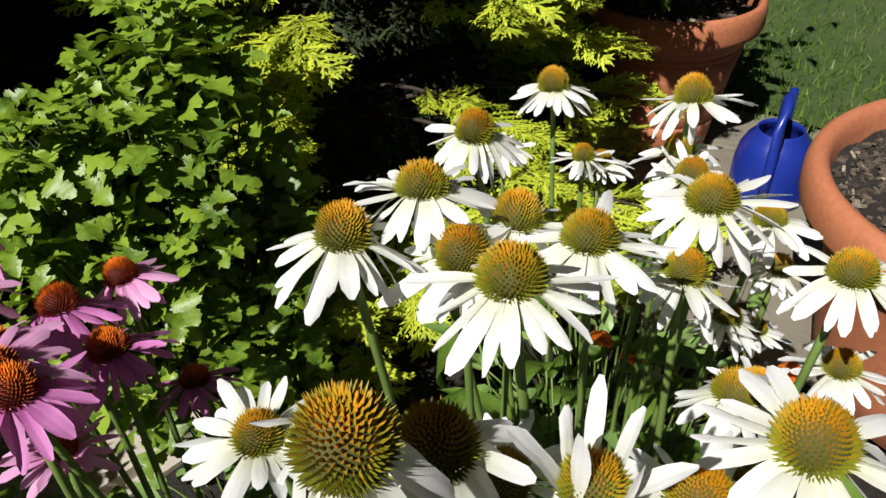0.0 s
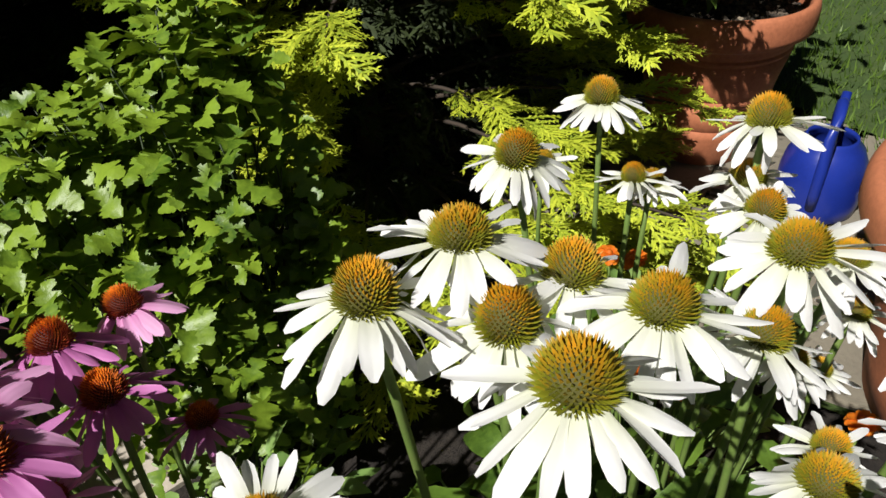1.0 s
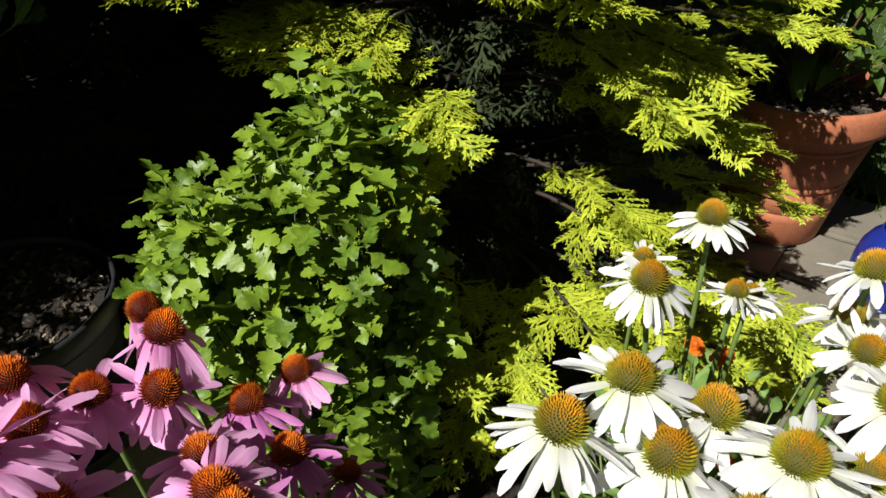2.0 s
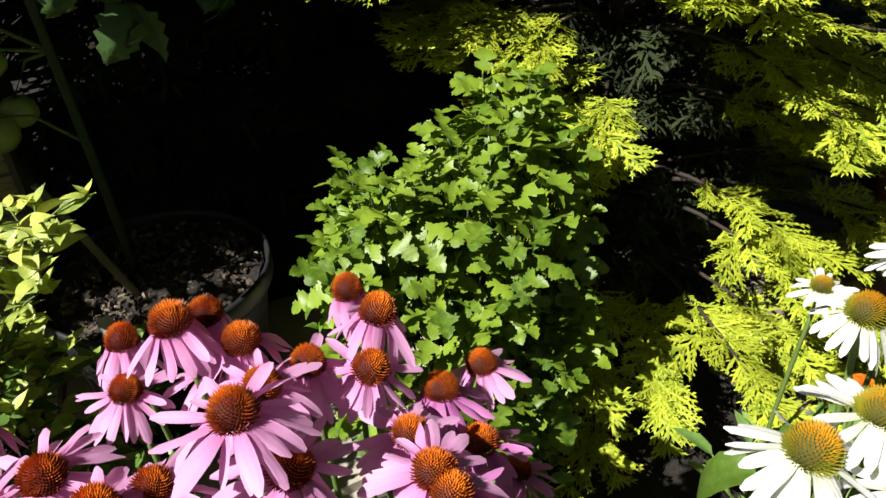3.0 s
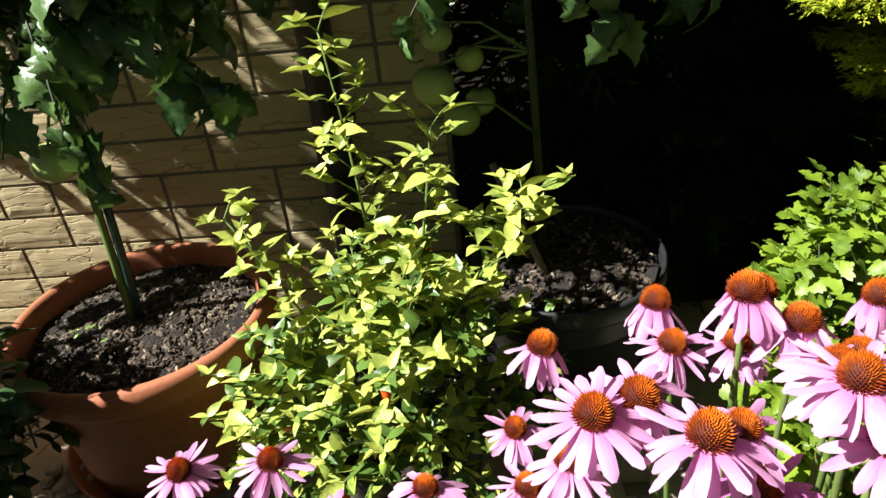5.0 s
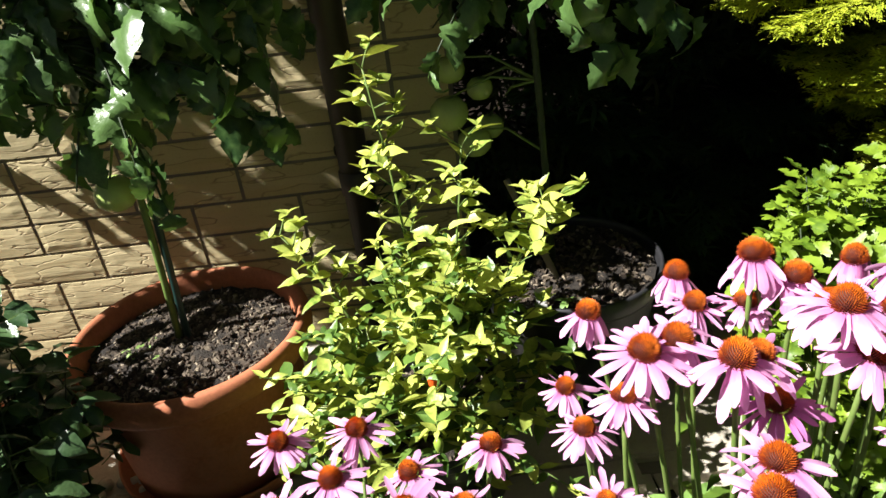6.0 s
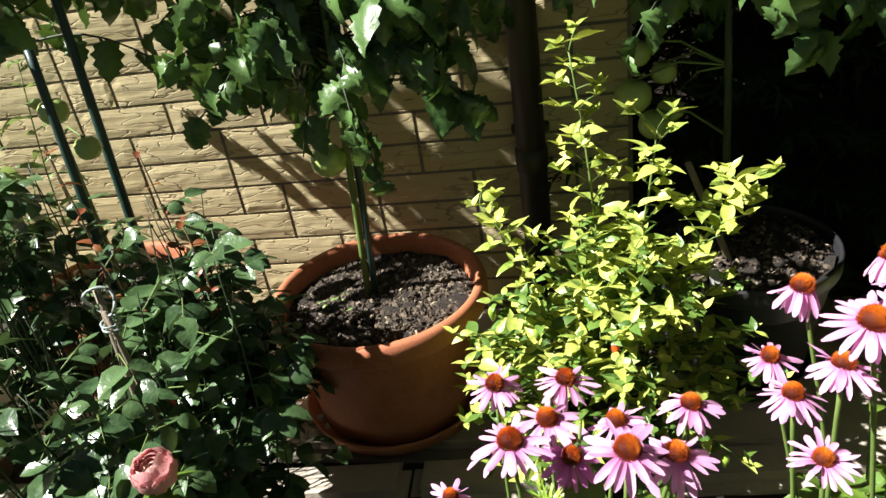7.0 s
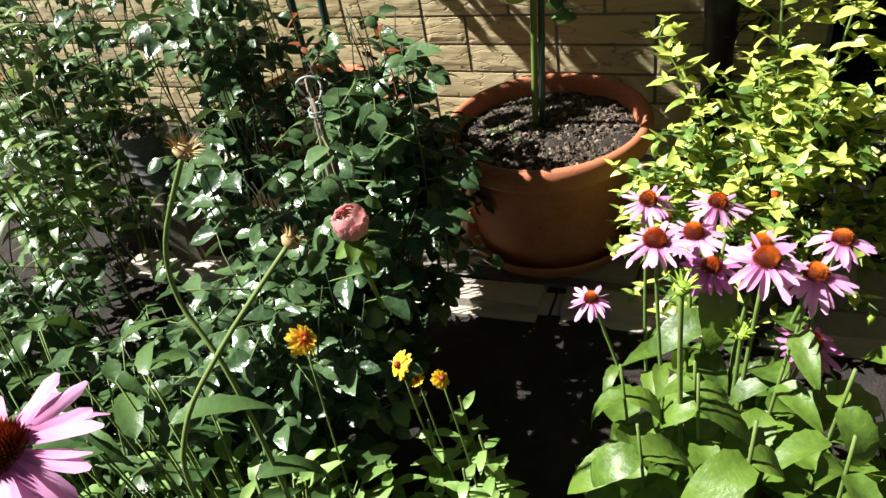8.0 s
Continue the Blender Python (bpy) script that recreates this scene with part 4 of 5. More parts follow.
def tomato_plant(x, y, z0, top, lo, n, spread, seed, label, fruits=(), lean=(0.0, 0.0), shaded=False, deep=0.75):
    rng = random.Random(seed)
    base = Vector((x, y, z0))
    ob = empty("tomato_plant", Matrix.Translation(base), label, "tomato plant", "tomato plants")
    tip = Vector((lean[0], lean[1], top - z0))
    main = [p for p in bow((0, 0, 0), tip, (0.02, -0.015, 0), 12)]
    # A shaded plant gets the stem green with shade in its colour.
    part("stem", Lump().tube(main, 0.0075, 0.004, 8).mesh("stem", STEM_SHADE if shaded else STEM), ob)
    twigs, lines = Lump(), []
    for i in range(n):
        u = lo + (1 - lo) * (i + rng.random()) / n
        q = min(11.99, u * 12)
        p = main[int(q)].lerp(main[int(q) + 1], q % 1)
        a = i * 2.4 + rng.uniform(-0.4, 0.4)
        ln = spread * rng.uniform(0.6, 1.1)
        end = p + Vector((math.cos(a) * ln, math.sin(a) * ln * (deep if math.sin(a) < 0 else 0.85), rng.uniform(-0.16, 0.05)))
        pts = bow(p, end, (0, 0, 0.05), 7)
        twigs.tube(pts, 0.003, 0.0015, 5)
        lines.append(pts)
    part("leaf_stalk", twigs.mesh("leaf_stalk", STEM_SHADE), ob, kind="stuff", label="thin green leaf stalks")
    shapes = [broad(ln, w, dr, fo, 0.17, k + 40, 10, 0.6, 0.8, 0.16) for k, (ln, w, dr, fo) in enumerate(((0.085, 0.052, 1.5, -0.5), (0.075, 0.046, 2.3, 0.4), (0.095, 0.056, 0.9, -0.3), (0.065, 0.040, 2.6, -0.7), (0.080, 0.050, 1.9, 0.6)))]
    kinds = leaf_set("leaf", shapes, TOMATO_LEAF)
    spots = []
    for pts in lines:
        out = (pts[-1] - pts[0])
        side = Vector((-out.y, out.x, 0)).normalized()
        for u, sd in ((0.30, 1), (0.34, -1), (0.52, 1), (0.56, -1), (0.74, 1), (0.78, -1), (0.90, 1), (0.92, -1), (1.0, 0)):
            q = min(6.99, u * 7)
            p = pts[int(q)].lerp(pts[int(q) + 1], q % 1)
            way = side * sd + out.normalized() * (1.0 if sd == 0 else 0.45) + Vector((0, 0, rng.uniform(-1.1, -0.1)))
            spots.append(aim(p, way, rng.uniform(-0.9, 0.9), rng.uniform(0.65, 1.15)))
    spots = [Matrix.Translation(base) @ m for m in spots]
    spots = [m for m in spots if all((m.translation - Vector(fr[:3])).length > 0.065 + 1.5 * fr[3] for fr in fruits)]
    hang_leaves(ob, spots, kinds, "leaf", "curled dark green tomato leaves", TOMATO_LEAF, 150, (x, 0, 0.8))
    ball = Lump().lathe([(0, 0.90), (0.25, 0.97), (0.6, 0.88), (0.92, 0.48), (1.0, 0.0), (0.92, -0.42), (0.62, -0.8), (0.2, -0.95), (0, -0.96)], 24)
    for fx, fy, fz, r in fruits:
        me = Lump().add([(a_ * r, b_ * r, c_ * r * 0.88) for a_, b_, c_ in np.concatenate(ball.v)], ball.f).mesh("fruit", TOMATO)
        fr = part("fruit", me, ob, Matrix.Translation(Vector((fx, fy, fz)) - base), "unripe pale green tomato")
        crown = Lump()
        for k in range(5):
            v, f = blade(r * 0.8, r * 0.22, 3, 0.5, 0.2, 0.3)
            crown.add(v, f, Matrix.Translation((0, 0, r * 0.84)) @ Matrix.Rotation(k * 1.257, 4, "Z"))
        part("calyx", crown.mesh("calyx", STEM), fr)
        k = min(range(13), key=lambda i: abs(main[i].z + base.z - fz - 0.05))
        part("truss", Lump().tube([main[k], (main[k] + Vector((fx, fy, fz + r)) - base) / 2 + Vector((0, 0, 0.02)), Vector((fx, fy, fz + r * 0.8)) - base], 0.003, 0.002, 6).mesh("truss", STEM), ob)
    return ob


def stake(name, a, b, r, material, label, category="stake"):
    a, b = Vector(a), Vector(b)
    lump = Lump().tube([p - a for p in bow(a, b, (0, 0, 0), 12)], r, r * 0.92, 8)
    ob = new(name, lump.mesh(name, material))
    ob.matrix_world = Matrix.Translation(a)
    return tagged(ob, label, category)


chrysanthemum()
chili()
tomato_plant(-0.862, 1.312, 0.282, 2.0, 0.265, 205, 0.34, 31, "tall tomato plant with curled leaves in the large pot", [(-0.875, 1.299, 0.621, 0.036)], (0.05, 0.05), deep=0.42)
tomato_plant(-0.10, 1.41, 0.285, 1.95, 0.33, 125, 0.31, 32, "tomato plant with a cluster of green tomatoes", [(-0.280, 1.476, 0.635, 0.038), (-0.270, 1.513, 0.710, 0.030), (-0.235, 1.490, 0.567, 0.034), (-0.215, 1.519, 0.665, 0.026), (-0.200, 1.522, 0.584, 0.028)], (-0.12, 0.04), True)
tomato_plant(-1.47, 1.35, 0.29, 1.95, 0.36, 60, 0.30, 33, "tall tomato plant tied to a stake in the second pot", [(-1.360, 1.230, 0.791, 0.028), (-1.330, 1.242, 0.710, 0.026)])
stake("plant_stake", (-0.845, 1.31, 0.275), (-0.750, 1.36, 2.0), 0.0075, GREEN_STAKE, "dark green plastic-coated stake beside the tomato stem")
stake("plant_stake", (-0.098, 1.348, 0.30), (-0.188, 1.37, 0.53), 0.007, WOOD_STICK, "old pale stem stub leaning in the black pot")


# ---- golden conifer and added dark hedge ----
def spray_mesh(length, seed, branches=11, gap=0.0085):
    """A flat conifer frond along +x, with two orders of side twigs."""
    rng = random.Random(seed)
    lump = Lump()

    def twig(p, way, ln, w):
        p, d = Vector(p), Vector(way).normalized()
        s = Vector((-d.y, d.x, 0)) * w
        e = p + d * ln
        m = p + d * ln * 0.55 + Vector((0, 0, w * 0.8))
        lump.add([tuple(p - s * 0.7), tuple(m - s), tuple(e), tuple(m + s), tuple(p + s * 0.7)], [(0, 1, 3, 4), (1, 2, 3)])

    def bend(x):
        return -0.12 * x * x / length

    twig((0, 0, 0), (1, 0, -0.15), length * 0.5, 0.0022)
    for i in range(branches):
        for side in (-1, 1):
            u = 0.05 + 0.93 * (i + rng.uniform(0.0, 0.9)) / branches
            ln = length * (0.48 * math.sin(math.pi * (0.25 + 0.72 * u)) + 0.06) * rng.uniform(0.5, 1.35)
            x0 = u * length
            p = Vector((x0, 0, bend(x0)))
            ang = side * rng.uniform(0.45, 0.85)
            d = Vector((math.cos(ang), math.sin(ang), -0.05 - u * 0.15 + rng.uniform(-0.15, 0.25)))
            twig(p, d, ln, 0.0026)
            k = max(2, int(ln / gap))
            for j in range(1, k):
                q = p + d.normalized() * ln * j / k
                for s2 in (-1, 1):
                    if rng.random() < 0.15:
                        continue
                    a2 = ang + s2 * rng.uniform(0.4, 0.8)
                    twig(q, (math.cos(a2), math.sin(a2), rng.uniform(-0.25, 0.35)), (0.005 + gap) * (1 - 0.45 * j / k) * rng.uniform(0.6, 1.4), 0.0012 + 0.08 * gap)
        twig((u * length, 0, bend(u * length)), (1, 0, -0.3), 0.02, 0.0022)
    return [tuple(v) for v in np.concatenate(lump.v)], lump.f


SPRAYS = [spray_mesh(ln, s, b) for s, (ln, b) in enumerate(((0.095, 8), (0.075, 7), (0.11, 9), (0.065, 6)))]
PLAIN_SPRAYS = [spray_mesh(ln, s + 10, b, 0.019) for s, (ln, b) in enumerate(((0.095, 5), (0.075, 4), (0.11, 6), (0.065, 4)))]


def conifer(name, x, y, radius_at, height, n, outer, inner, label, seed, most, size=1.0, toward=(0, 0, 0), per=10, narrow=0.0, tiers=14, flat=0.3, sprays=PLAIN_SPRAYS):
    """Tiers of flat boughs, each with feathery sprays on both sides of its outer stretch."""
    rng = random.Random(seed)
    base = Vector((x, y, -0.02))
    ob = empty(name, Matrix.Translation(base), label, "conifer")
    part("trunk", Lump().tube([(0, 0, 0), (0.01, 0.01, height * 0.5), (0, 0, height * 0.95)], 0.03, 0.006, 8).mesh("trunk", BARK), ob)
    twigs, shell, deep = Lump(), [], []
    for i in range(n):
        z = 0.04 + height * ((i * tiers // n) + 0.5 + rng.gauss(0, 0.16)) / tiers
        a = i * 2.4 + rng.uniform(-0.5, 0.5)
        r = radius_at(z) * rng.uniform(0.78, 1.10) * (1 - narrow * max(0.0, math.cos(a - 2.9)) * min(1.0, max(0.0, (0.72 - z) / 0.12)))
        out = Vector((math.cos(a), math.sin(a), 0))
        p = out * r + Vector((0, 0, z))
        root = Vector((0, 0, max(0.03, z - 0.1 * r)))
        pts = bow(root, p, (0, 0, 0.05), 8)
        twigs.tube(pts, 0.006, 0.0015, 4)
        tip = rng.uniform(-0.12, 0.16)
        for k in range(per):
            u = 0.58 + 0.42 * (k + rng.random()) / per
            q = min(7.99, u * 8)
            c = pts[int(q)].lerp(pts[int(q) + 1], q % 1) + Vector((0, 0, rng.uniform(-0.015, 0.015)))
            turn = (1 if k % 2 else -1) * rng.uniform(0.2, 1.2) * (1.25 - u)
            way = Matrix.Rotation(turn * 1.6, 3, "Z") @ out + Vector((0, 0, tip + rng.uniform(-0.15, 0.12)))
            shell.append(Matrix.Translation(base) @ aim(c, way, rng.uniform(-flat, flat), size * rng.uniform(0.55, 1.1)))
        for k in range(5):
            u = rng.uniform(0.15, 0.5)
            q = u * 8
            c = pts[int(q)]
            way = Matrix.Rotation(rng.uniform(-1.5, 1.5), 3, "Z") @ out + Vector((0, 0, rng.uniform(-0.9, 0.1)))
            deep.append(aim(c, way, rng.uniform(-1, 1), size * rng.uniform(0.9, 1.4)))
    part("bough_wood", twigs.mesh("bough_wood", BARK), ob, kind="stuff", label="thin brown boughs inside the foliage")
    kinds = leaf_set("spray", sprays, outer)
    hang_leaves(ob, shell, kinds, "spray", "flat feathery sprays", outer, most, toward)
    # Inner sprays take the colour with the shade already in it.
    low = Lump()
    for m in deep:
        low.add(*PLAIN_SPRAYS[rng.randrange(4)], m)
    part("inner_foliage", low.mesh("inner_foliage", inner), ob, kind="stuff", label="inner foliage and twigs, coloured dark for inner shade")


def thuja_radius(z):
    return float(np.interp(z, (0, 0.24, 0.34, 0.48, 0.65, 0.9, 1.3, 1.7), (0.62, 0.70, 0.60, 0.53, 0.55, 0.54, 0.36, 0.10)))


conifer("golden_conifer", 0.80, 1.40, thuja_radius, 1.55, 200, THUJA, THUJA_IN_SHADE, "golden yellow-green conifer with feathery tiered sprays", 41, 300, 1.05, (0.3, 0.3, 0.6), 18, 0.62, 11, 0.5, SPRAYS)
# Hedge row added where only deep shade lies, coloured dark to match it.
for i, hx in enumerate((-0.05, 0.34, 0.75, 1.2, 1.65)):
    conifer("dark_conifer", hx, 1.97 + 0.07 * (i % 2), lambda z: 0.36 - 0.07 * z, 2.4, 110, THUJA_SHADE, THUJA_IN_SHADE, "dark green conifer added to fill the deep shade behind", 60 + i, 60, 2.0, (hx, 0.5, 0.8), 8)


# ---- roses ----
def rose_bush(x, y, targets, seed, label, size=0.9, per=4, lo=0.35):
    rng = random.Random(seed)
    base = Vector((x, y, -0.01))
    ob = empty("rose_bush", Matrix.Translation(base), label, "rose bush", "rose bushes")
    lump, lines = shoots(base, [Vector(t) for t in targets if clear(Vector(t))], rng, 0.03, 0.002, 0.45, 8)
    part("branching_stem", Lump().add([tuple(Vector(v) - base) for v in np.concatenate(lump.v)], lump.f).mesh("branching_stem", STEM_SHADE), ob, kind="stuff", label="thorny brown-green rose stems")
    kinds = leaf_set("leaf", [broad(ln, w, b, f, 0.05, k + 30, 6, 0.8, 0.75, 0.03) for k, (ln, w, b, f) in enumerate(((0.056, 0.038, 0.5, 0.3), (0.052, 0.036, 1.0, 0.15), (0.060, 0.039, 0.2, 0.4), (0.046, 0.033, 0.8, -0.25)))], ROSE_LEAF)
    spots, stalks = compound(lines, rng, per, lo, size)
    spots = open_growth(spots)
    part("leaf_stalk", Lump().add([tuple(Vector(v) - base) for v in np.concatenate(stalks.v)], stalks.f).mesh("leaf_stalk", STEM), ob, kind="stuff", label="thin leaf stalks")
    hang_leaves(ob, spots, kinds, "leaf", "glossy dark green rose leaves", ROSE_LEAF, 190, (-0.6, 0, 0.9))
    return ob


def spread_of(n, cx, cy, rx, ry, z0, z1, seed):
    rng = random.Random(seed)
    out = []
    for i in range(n):
        a, q = rng.uniform(0, math.tau), math.sqrt(rng.random())
        out.append((cx + rx * q * math.cos(a), cy + ry * q * math.sin(a), rng.uniform(z0, z1)))
    return out


rose_bush(-1.08, 0.82, spread_of(85, -1.11, 0.853, 0.21, 0.24, 0.124, 0.684, 1), 51, "low rose bush with glossy dark leaves", 1.0)
rose_bush(-1.46, 0.98, spread_of(52, -1.46, 1.031, 0.13, 0.18, 0.309, 0.889, 2), 52, "tall rose bush tied to a stake beside the wall", 1.0)
rose_bush(-0.98, 0.48, spread_of(34, -1.03, 0.56, 0.14, 0.12, 0.26, 0.50, 3), 53, "rose bush with one fading pink bloom")
rose_bush(-1.78, 0.42, spread_of(60, -1.80, 0.442, 0.28, 0.28, 0.141, 0.461, 4), 54, "dense leafy shrub with small red blooms")


rose_bush(-1.32, 0.45, spread_of(36, -1.36, 0.490, 0.22, 0.20, 0.06, 0.34, 5), 55, "sprawling glossy-leaved rose growth in the bed")
rose_bush(-1.10, 1.06, spread_of(46, -1.09, 1.07, 0.15, 0.10, 0.30, 0.66, 7), 57, "rose growth between the two terracotta pots")
rose_bush(-2.15, 1.05, spread_of(75, -2.05, 1.097, 0.30, 0.35, 0.152, 0.952, 6), 56, "leafy shrub beside the wall", 1.0)


def cupped(r, wide, rise, flare, seed):
    """A petal shaped as a piece of a cup, with a rolled and ruffled rim."""
    verts, faces, nu, nv = [], [], 8, 7
    for k in range(nv + 1):
        v = k / nv
        for i in range(nu + 1):
            u = 2 * i / nu - 1
            az = wide * u * math.sin(math.pi * (0.18 + 0.50 * v))
            el = -1.25 + (rise + 1.25) * v * (1 - 0.12 * u * u)
            q = r * (1 + flare * max(0, v - 0.7) + 0.16 * noise.noise((u * 2.2, v * 3, seed)))
            verts.append((q * math.cos(el) * math.cos(az), q * math.cos(el) * math.sin(az), q * math.sin(el) * 1.08))
    n = nu + 1
    for k in range(nv):
        for i in range(nu):
            faces.append((k * n + i, k * n + i + 1, (k + 1) * n + i + 1, (k + 1) * n + i))
    return verts, faces


def rose_bloom(x, y, z, r):
    ob = empty("rose_bloom", Matrix.Translation((x, y, z)), "fading salmon-pink full rose bloom", "rose")
    rng = random.Random(8)
    for ring, (n, s, rise, flare) in enumerate(((6, 1.0, 0.60, 0.35), (6, 0.97, 0.80, 0.3), (6, 0.92, 0.95, 0.25), (6, 0.82, 1.05, 0.2), (5, 0.66, 1.05, 0.2), (4, 0.50, 1.15, 0.15), (3, 0.33, 1.25, 0.1))):
        v, f = cupped(r * s, 0.85, rise, flare, ring * 3.7)
        me = Lump().add(v, f).mesh("petal", ROSE)
        for k in range(n):
            part("petal", me, ob, Matrix.Rotation(radians(12), 4, "X") @ Matrix.Rotation(k * math.tau / n + ring * 0.7 + rng.uniform(-0.25, 0.25), 4, "Z") @ Matrix.Rotation(rng.uniform(-0.25, 0.25), 4, "Y"))
    part("stem", Lump().tube([(0.005, 0.01, -0.16), (0, 0, -0.07), (0, 0, -0.9 * r)], 0.003, 0.004).mesh("stem", STEM), ob)
    kinds = leaf_set("leaf", [broad(0.044, 0.026, 0.5, 0.3, 0.05, 61, 6, 0.8, 0.75, 0.03), broad(0.050, 0.028, 0.9, 0.2, 0.05, 62, 6, 0.8, 0.75, 0.03)], CONEFLOWER_LEAF)
    for k in range(5):
        a = k * 2.4 - 1.2
        part("leaf", kinds[k % 2][0], ob, aim((0, 0, -0.9 * r - 0.006 * k), (math.cos(a), math.sin(a), rng.uniform(-0.6, 0.2)), rng.uniform(-0.5, 0.5), rng.uniform(0.8, 1.05)), "fresh green leaf under the bloom")


def young_shoot(x, y, z0, z1, seed):
    """A new rose shoot with small red-tinged leaves."""
    rng = random.Random(seed)
    base = Vector((x, y, z0))
    ob = empty("rose_shoot", Matrix.Translation(base), "young rose shoot with small dark red leaves", "rose shoot", "rose shoots")
    pts = bow((0, 0, 0), (0.01, -0.01, z1 - z0), (0.012, 0, 0), 6)
    part("stem", Lump().tube(pts, 0.002, 0.0012, 5).mesh("stem", STEM_RED), ob)
    for i in range(12):
        a = i * 2.4
        p = pts[min(6, 1 + i // 2)]
        part("leaf", YOUNG_LEAVES[i % 2][0], ob, aim(p, (math.cos(a), math.sin(a), rng.uniform(-0.2, 0.8)), rng.uniform(-0.6, 0.6), rng.uniform(0.6, 1.1)))


RED_LEAF = leaf_material("young_red_leaf", (0.16, 0.03, 0.02), (0.24, 0.10, 0.03), 0.35, 0.15)
YOUNG_LEAVES = leaf_set("leaf", [blade(0.030, 0.016, 5, 0.5, 0.4, 0.15, 0, 0.75, 0.03, 1.0), blade(0.024, 0.012, 5, 0.9, -0.3, 0.15, 0, 0.75, 0.0, 1.0)], RED_LEAF)
young_shoot(-1.100, 1.050, 0.408, 0.766, 1)
young_shoot(-1.020, 0.976, 0.414, 0.673, 2)
young_shoot(-1.220, 1.004, 0.462, 0.791, 3)
rose_bloom(-0.865, 0.549, 0.583, 0.0225)
stake("plant_stake", (-1.312, 1.124, 0.299), (-1.318, 1.181, 0.916), 0.009, GREEN_STAKE, "dark green stake standing among the roses")
stake("plant_stake", (-1.340, 1.274, 0.285), (-1.345, 1.346, 1.082), 0.010, GREEN_STAKE, "dark stake against the brick wall")
stake("garden_stick", (-1.075, 0.760, 0.000), (-1.055, 0.796, 0.665), 0.0055, WOOD_STICK, "weathered wooden stick holding up the roses")


# ---- low plants and small flowers ----
BIG_LEAVES = leaf_set("leaf", [broad(0.15, 0.060, 1.3, 0.3, 0.09, 1, 14, teeth=0.02), broad(0.165, 0.066, 1.9, 0.35, 0.10, 2, 14, teeth=0.02), broad(0.12, 0.050, 1.0, 0.4, 0.10, 3, 12, teeth=0.02), broad(0.14, 0.054, 2.2, 0.25, 0.11, 4, 14, teeth=0.02), broad(0.10, 0.042, 1.5, 0.35, 0.09, 5, 11, teeth=0.02)], CONEFLOWER_LEAF)
WEED_LEAVES = leaf_set("leaf", [broad(0.06, 0.022, 0.7, 0.3, 0.05, 51, 6, 0.8), broad(0.05, 0.023, 1.1, 0.2, 0.06, 52, 6, 0.75)], WEED_LEAF)
DARK_LEAVES = leaf_set("leaf", [broad(0.14, 0.040, 1.0, 0.3, 0.08, 6, 10, 0.68), broad(0.125, 0.036, 1.6, 0.3, 0.08, 7, 10, 0.68), broad(0.10, 0.032, 0.6, 0.35, 0.08, 8, 9, 0.68)], DARK_LONG)
LANCE_LEAVES = leaf_set("leaf", [broad(0.085, 0.024, 1.2, 0.35, 0.08, 9, 9, 0.75), broad(0.10, 0.028, 2.0, 0.3, 0.08, 10, 9, 0.75), broad(0.07, 0.021, 0.6, 0.4, 0.08, 11, 8, 0.75)], LANCE_LEAF)


def leaf_clump(name, cx, cy, rx, ry, z0, z1, n, kinds, material, seed, label, category, lo=-0.1, hi=0.7, size=1.0, near=(-0.4, 0, 0.9)):
    """A clump of stalked leaves rising from the bed."""
    rng = random.Random(seed)
    base = Vector((cx, cy, -0.01))
    ob = empty(name, Matrix.Translation(base), label, category)
    stalks, spots = Lump(), []
    for i in range(n):
        a, q = rng.uniform(0, math.tau), math.sqrt(rng.random())
        p = Vector((rx * q * math.cos(a), ry * q * math.sin(a), rng.uniform(z0, z1)))
        foot = Vector((p.x * 0.45, p.y * 0.45, 0))
        if not clear(base + p):
            continue
        stalks.tube(bow(foot, p, (0, 0, 0.02), 4), 0.0022, 0.0014, 4)
        a2 = a + rng.uniform(-0.9, 0.9)
        spots.append(Matrix.Translation(base) @ aim(p, (math.cos(a2), math.sin(a2), rng.uniform(lo, hi)), rng.uniform(-0.5, 0.5), size * rng.uniform(0.65, 1.1)))
    part("leaf_stalk", stalks.mesh("leaf_stalk", STEM), ob, kind="stuff", label="thin green leaf stalks")
    spots = open_growth(spots)
    hang_leaves(ob, spots, kinds, "leaf", "leaves inside the clump", material, 160, near)
    return ob


def leafy_stems(name, feet, top, kinds, material, seed, label, size, pairs=4, lift=0.25, group=""):
    """Upright stems, each with leaves in pairs that spread and droop."""
    rng = random.Random(seed)
    base = Vector((feet[0][0], feet[0][1], -0.01))
    ob = empty(name, Matrix.Translation(base), label, "plant", group)
    stalks, spots = Lump(), []
    for fx, fy in feet:
        foot = Vector((fx, fy, -0.01)) - base
        h = top * rng.uniform(0.8, 1.05)
        end = foot + Vector((rng.uniform(-0.03, 0.03), rng.uniform(-0.03, 0.03), h))
        pts = bow(foot, end, (rng.uniform(-0.01, 0.01), 0, 0), 8)
        stalks.tube(pts, 0.0032, 0.002, 6)
        a = rng.uniform(0, 3)
        for k in range(pairs):
            u = 0.30 + 0.66 * k / (pairs - 1)
            p = pts[int(u * 7.9)]
            a += 1.45
            for turn in (0.0, 3.1):
                b = a + turn + rng.uniform(-0.4, 0.4)
                spots.append(Matrix.Translation(base) @ aim(p, (math.cos(b), math.sin(b), lift + rng.uniform(-0.25, 0.35)), rng.uniform(-0.4, 0.4), size * (1.12 - 0.5 * u) * rng.uniform(0.8, 1.1)))
    part("stem", stalks.mesh("stem", STEM), ob, kind="stuff", label="upright green stems")
    hang_leaves(ob, spots, kinds, "leaf", "leaves inside the clump", material, 160, (-0.4, 0, 0.9))
    return ob


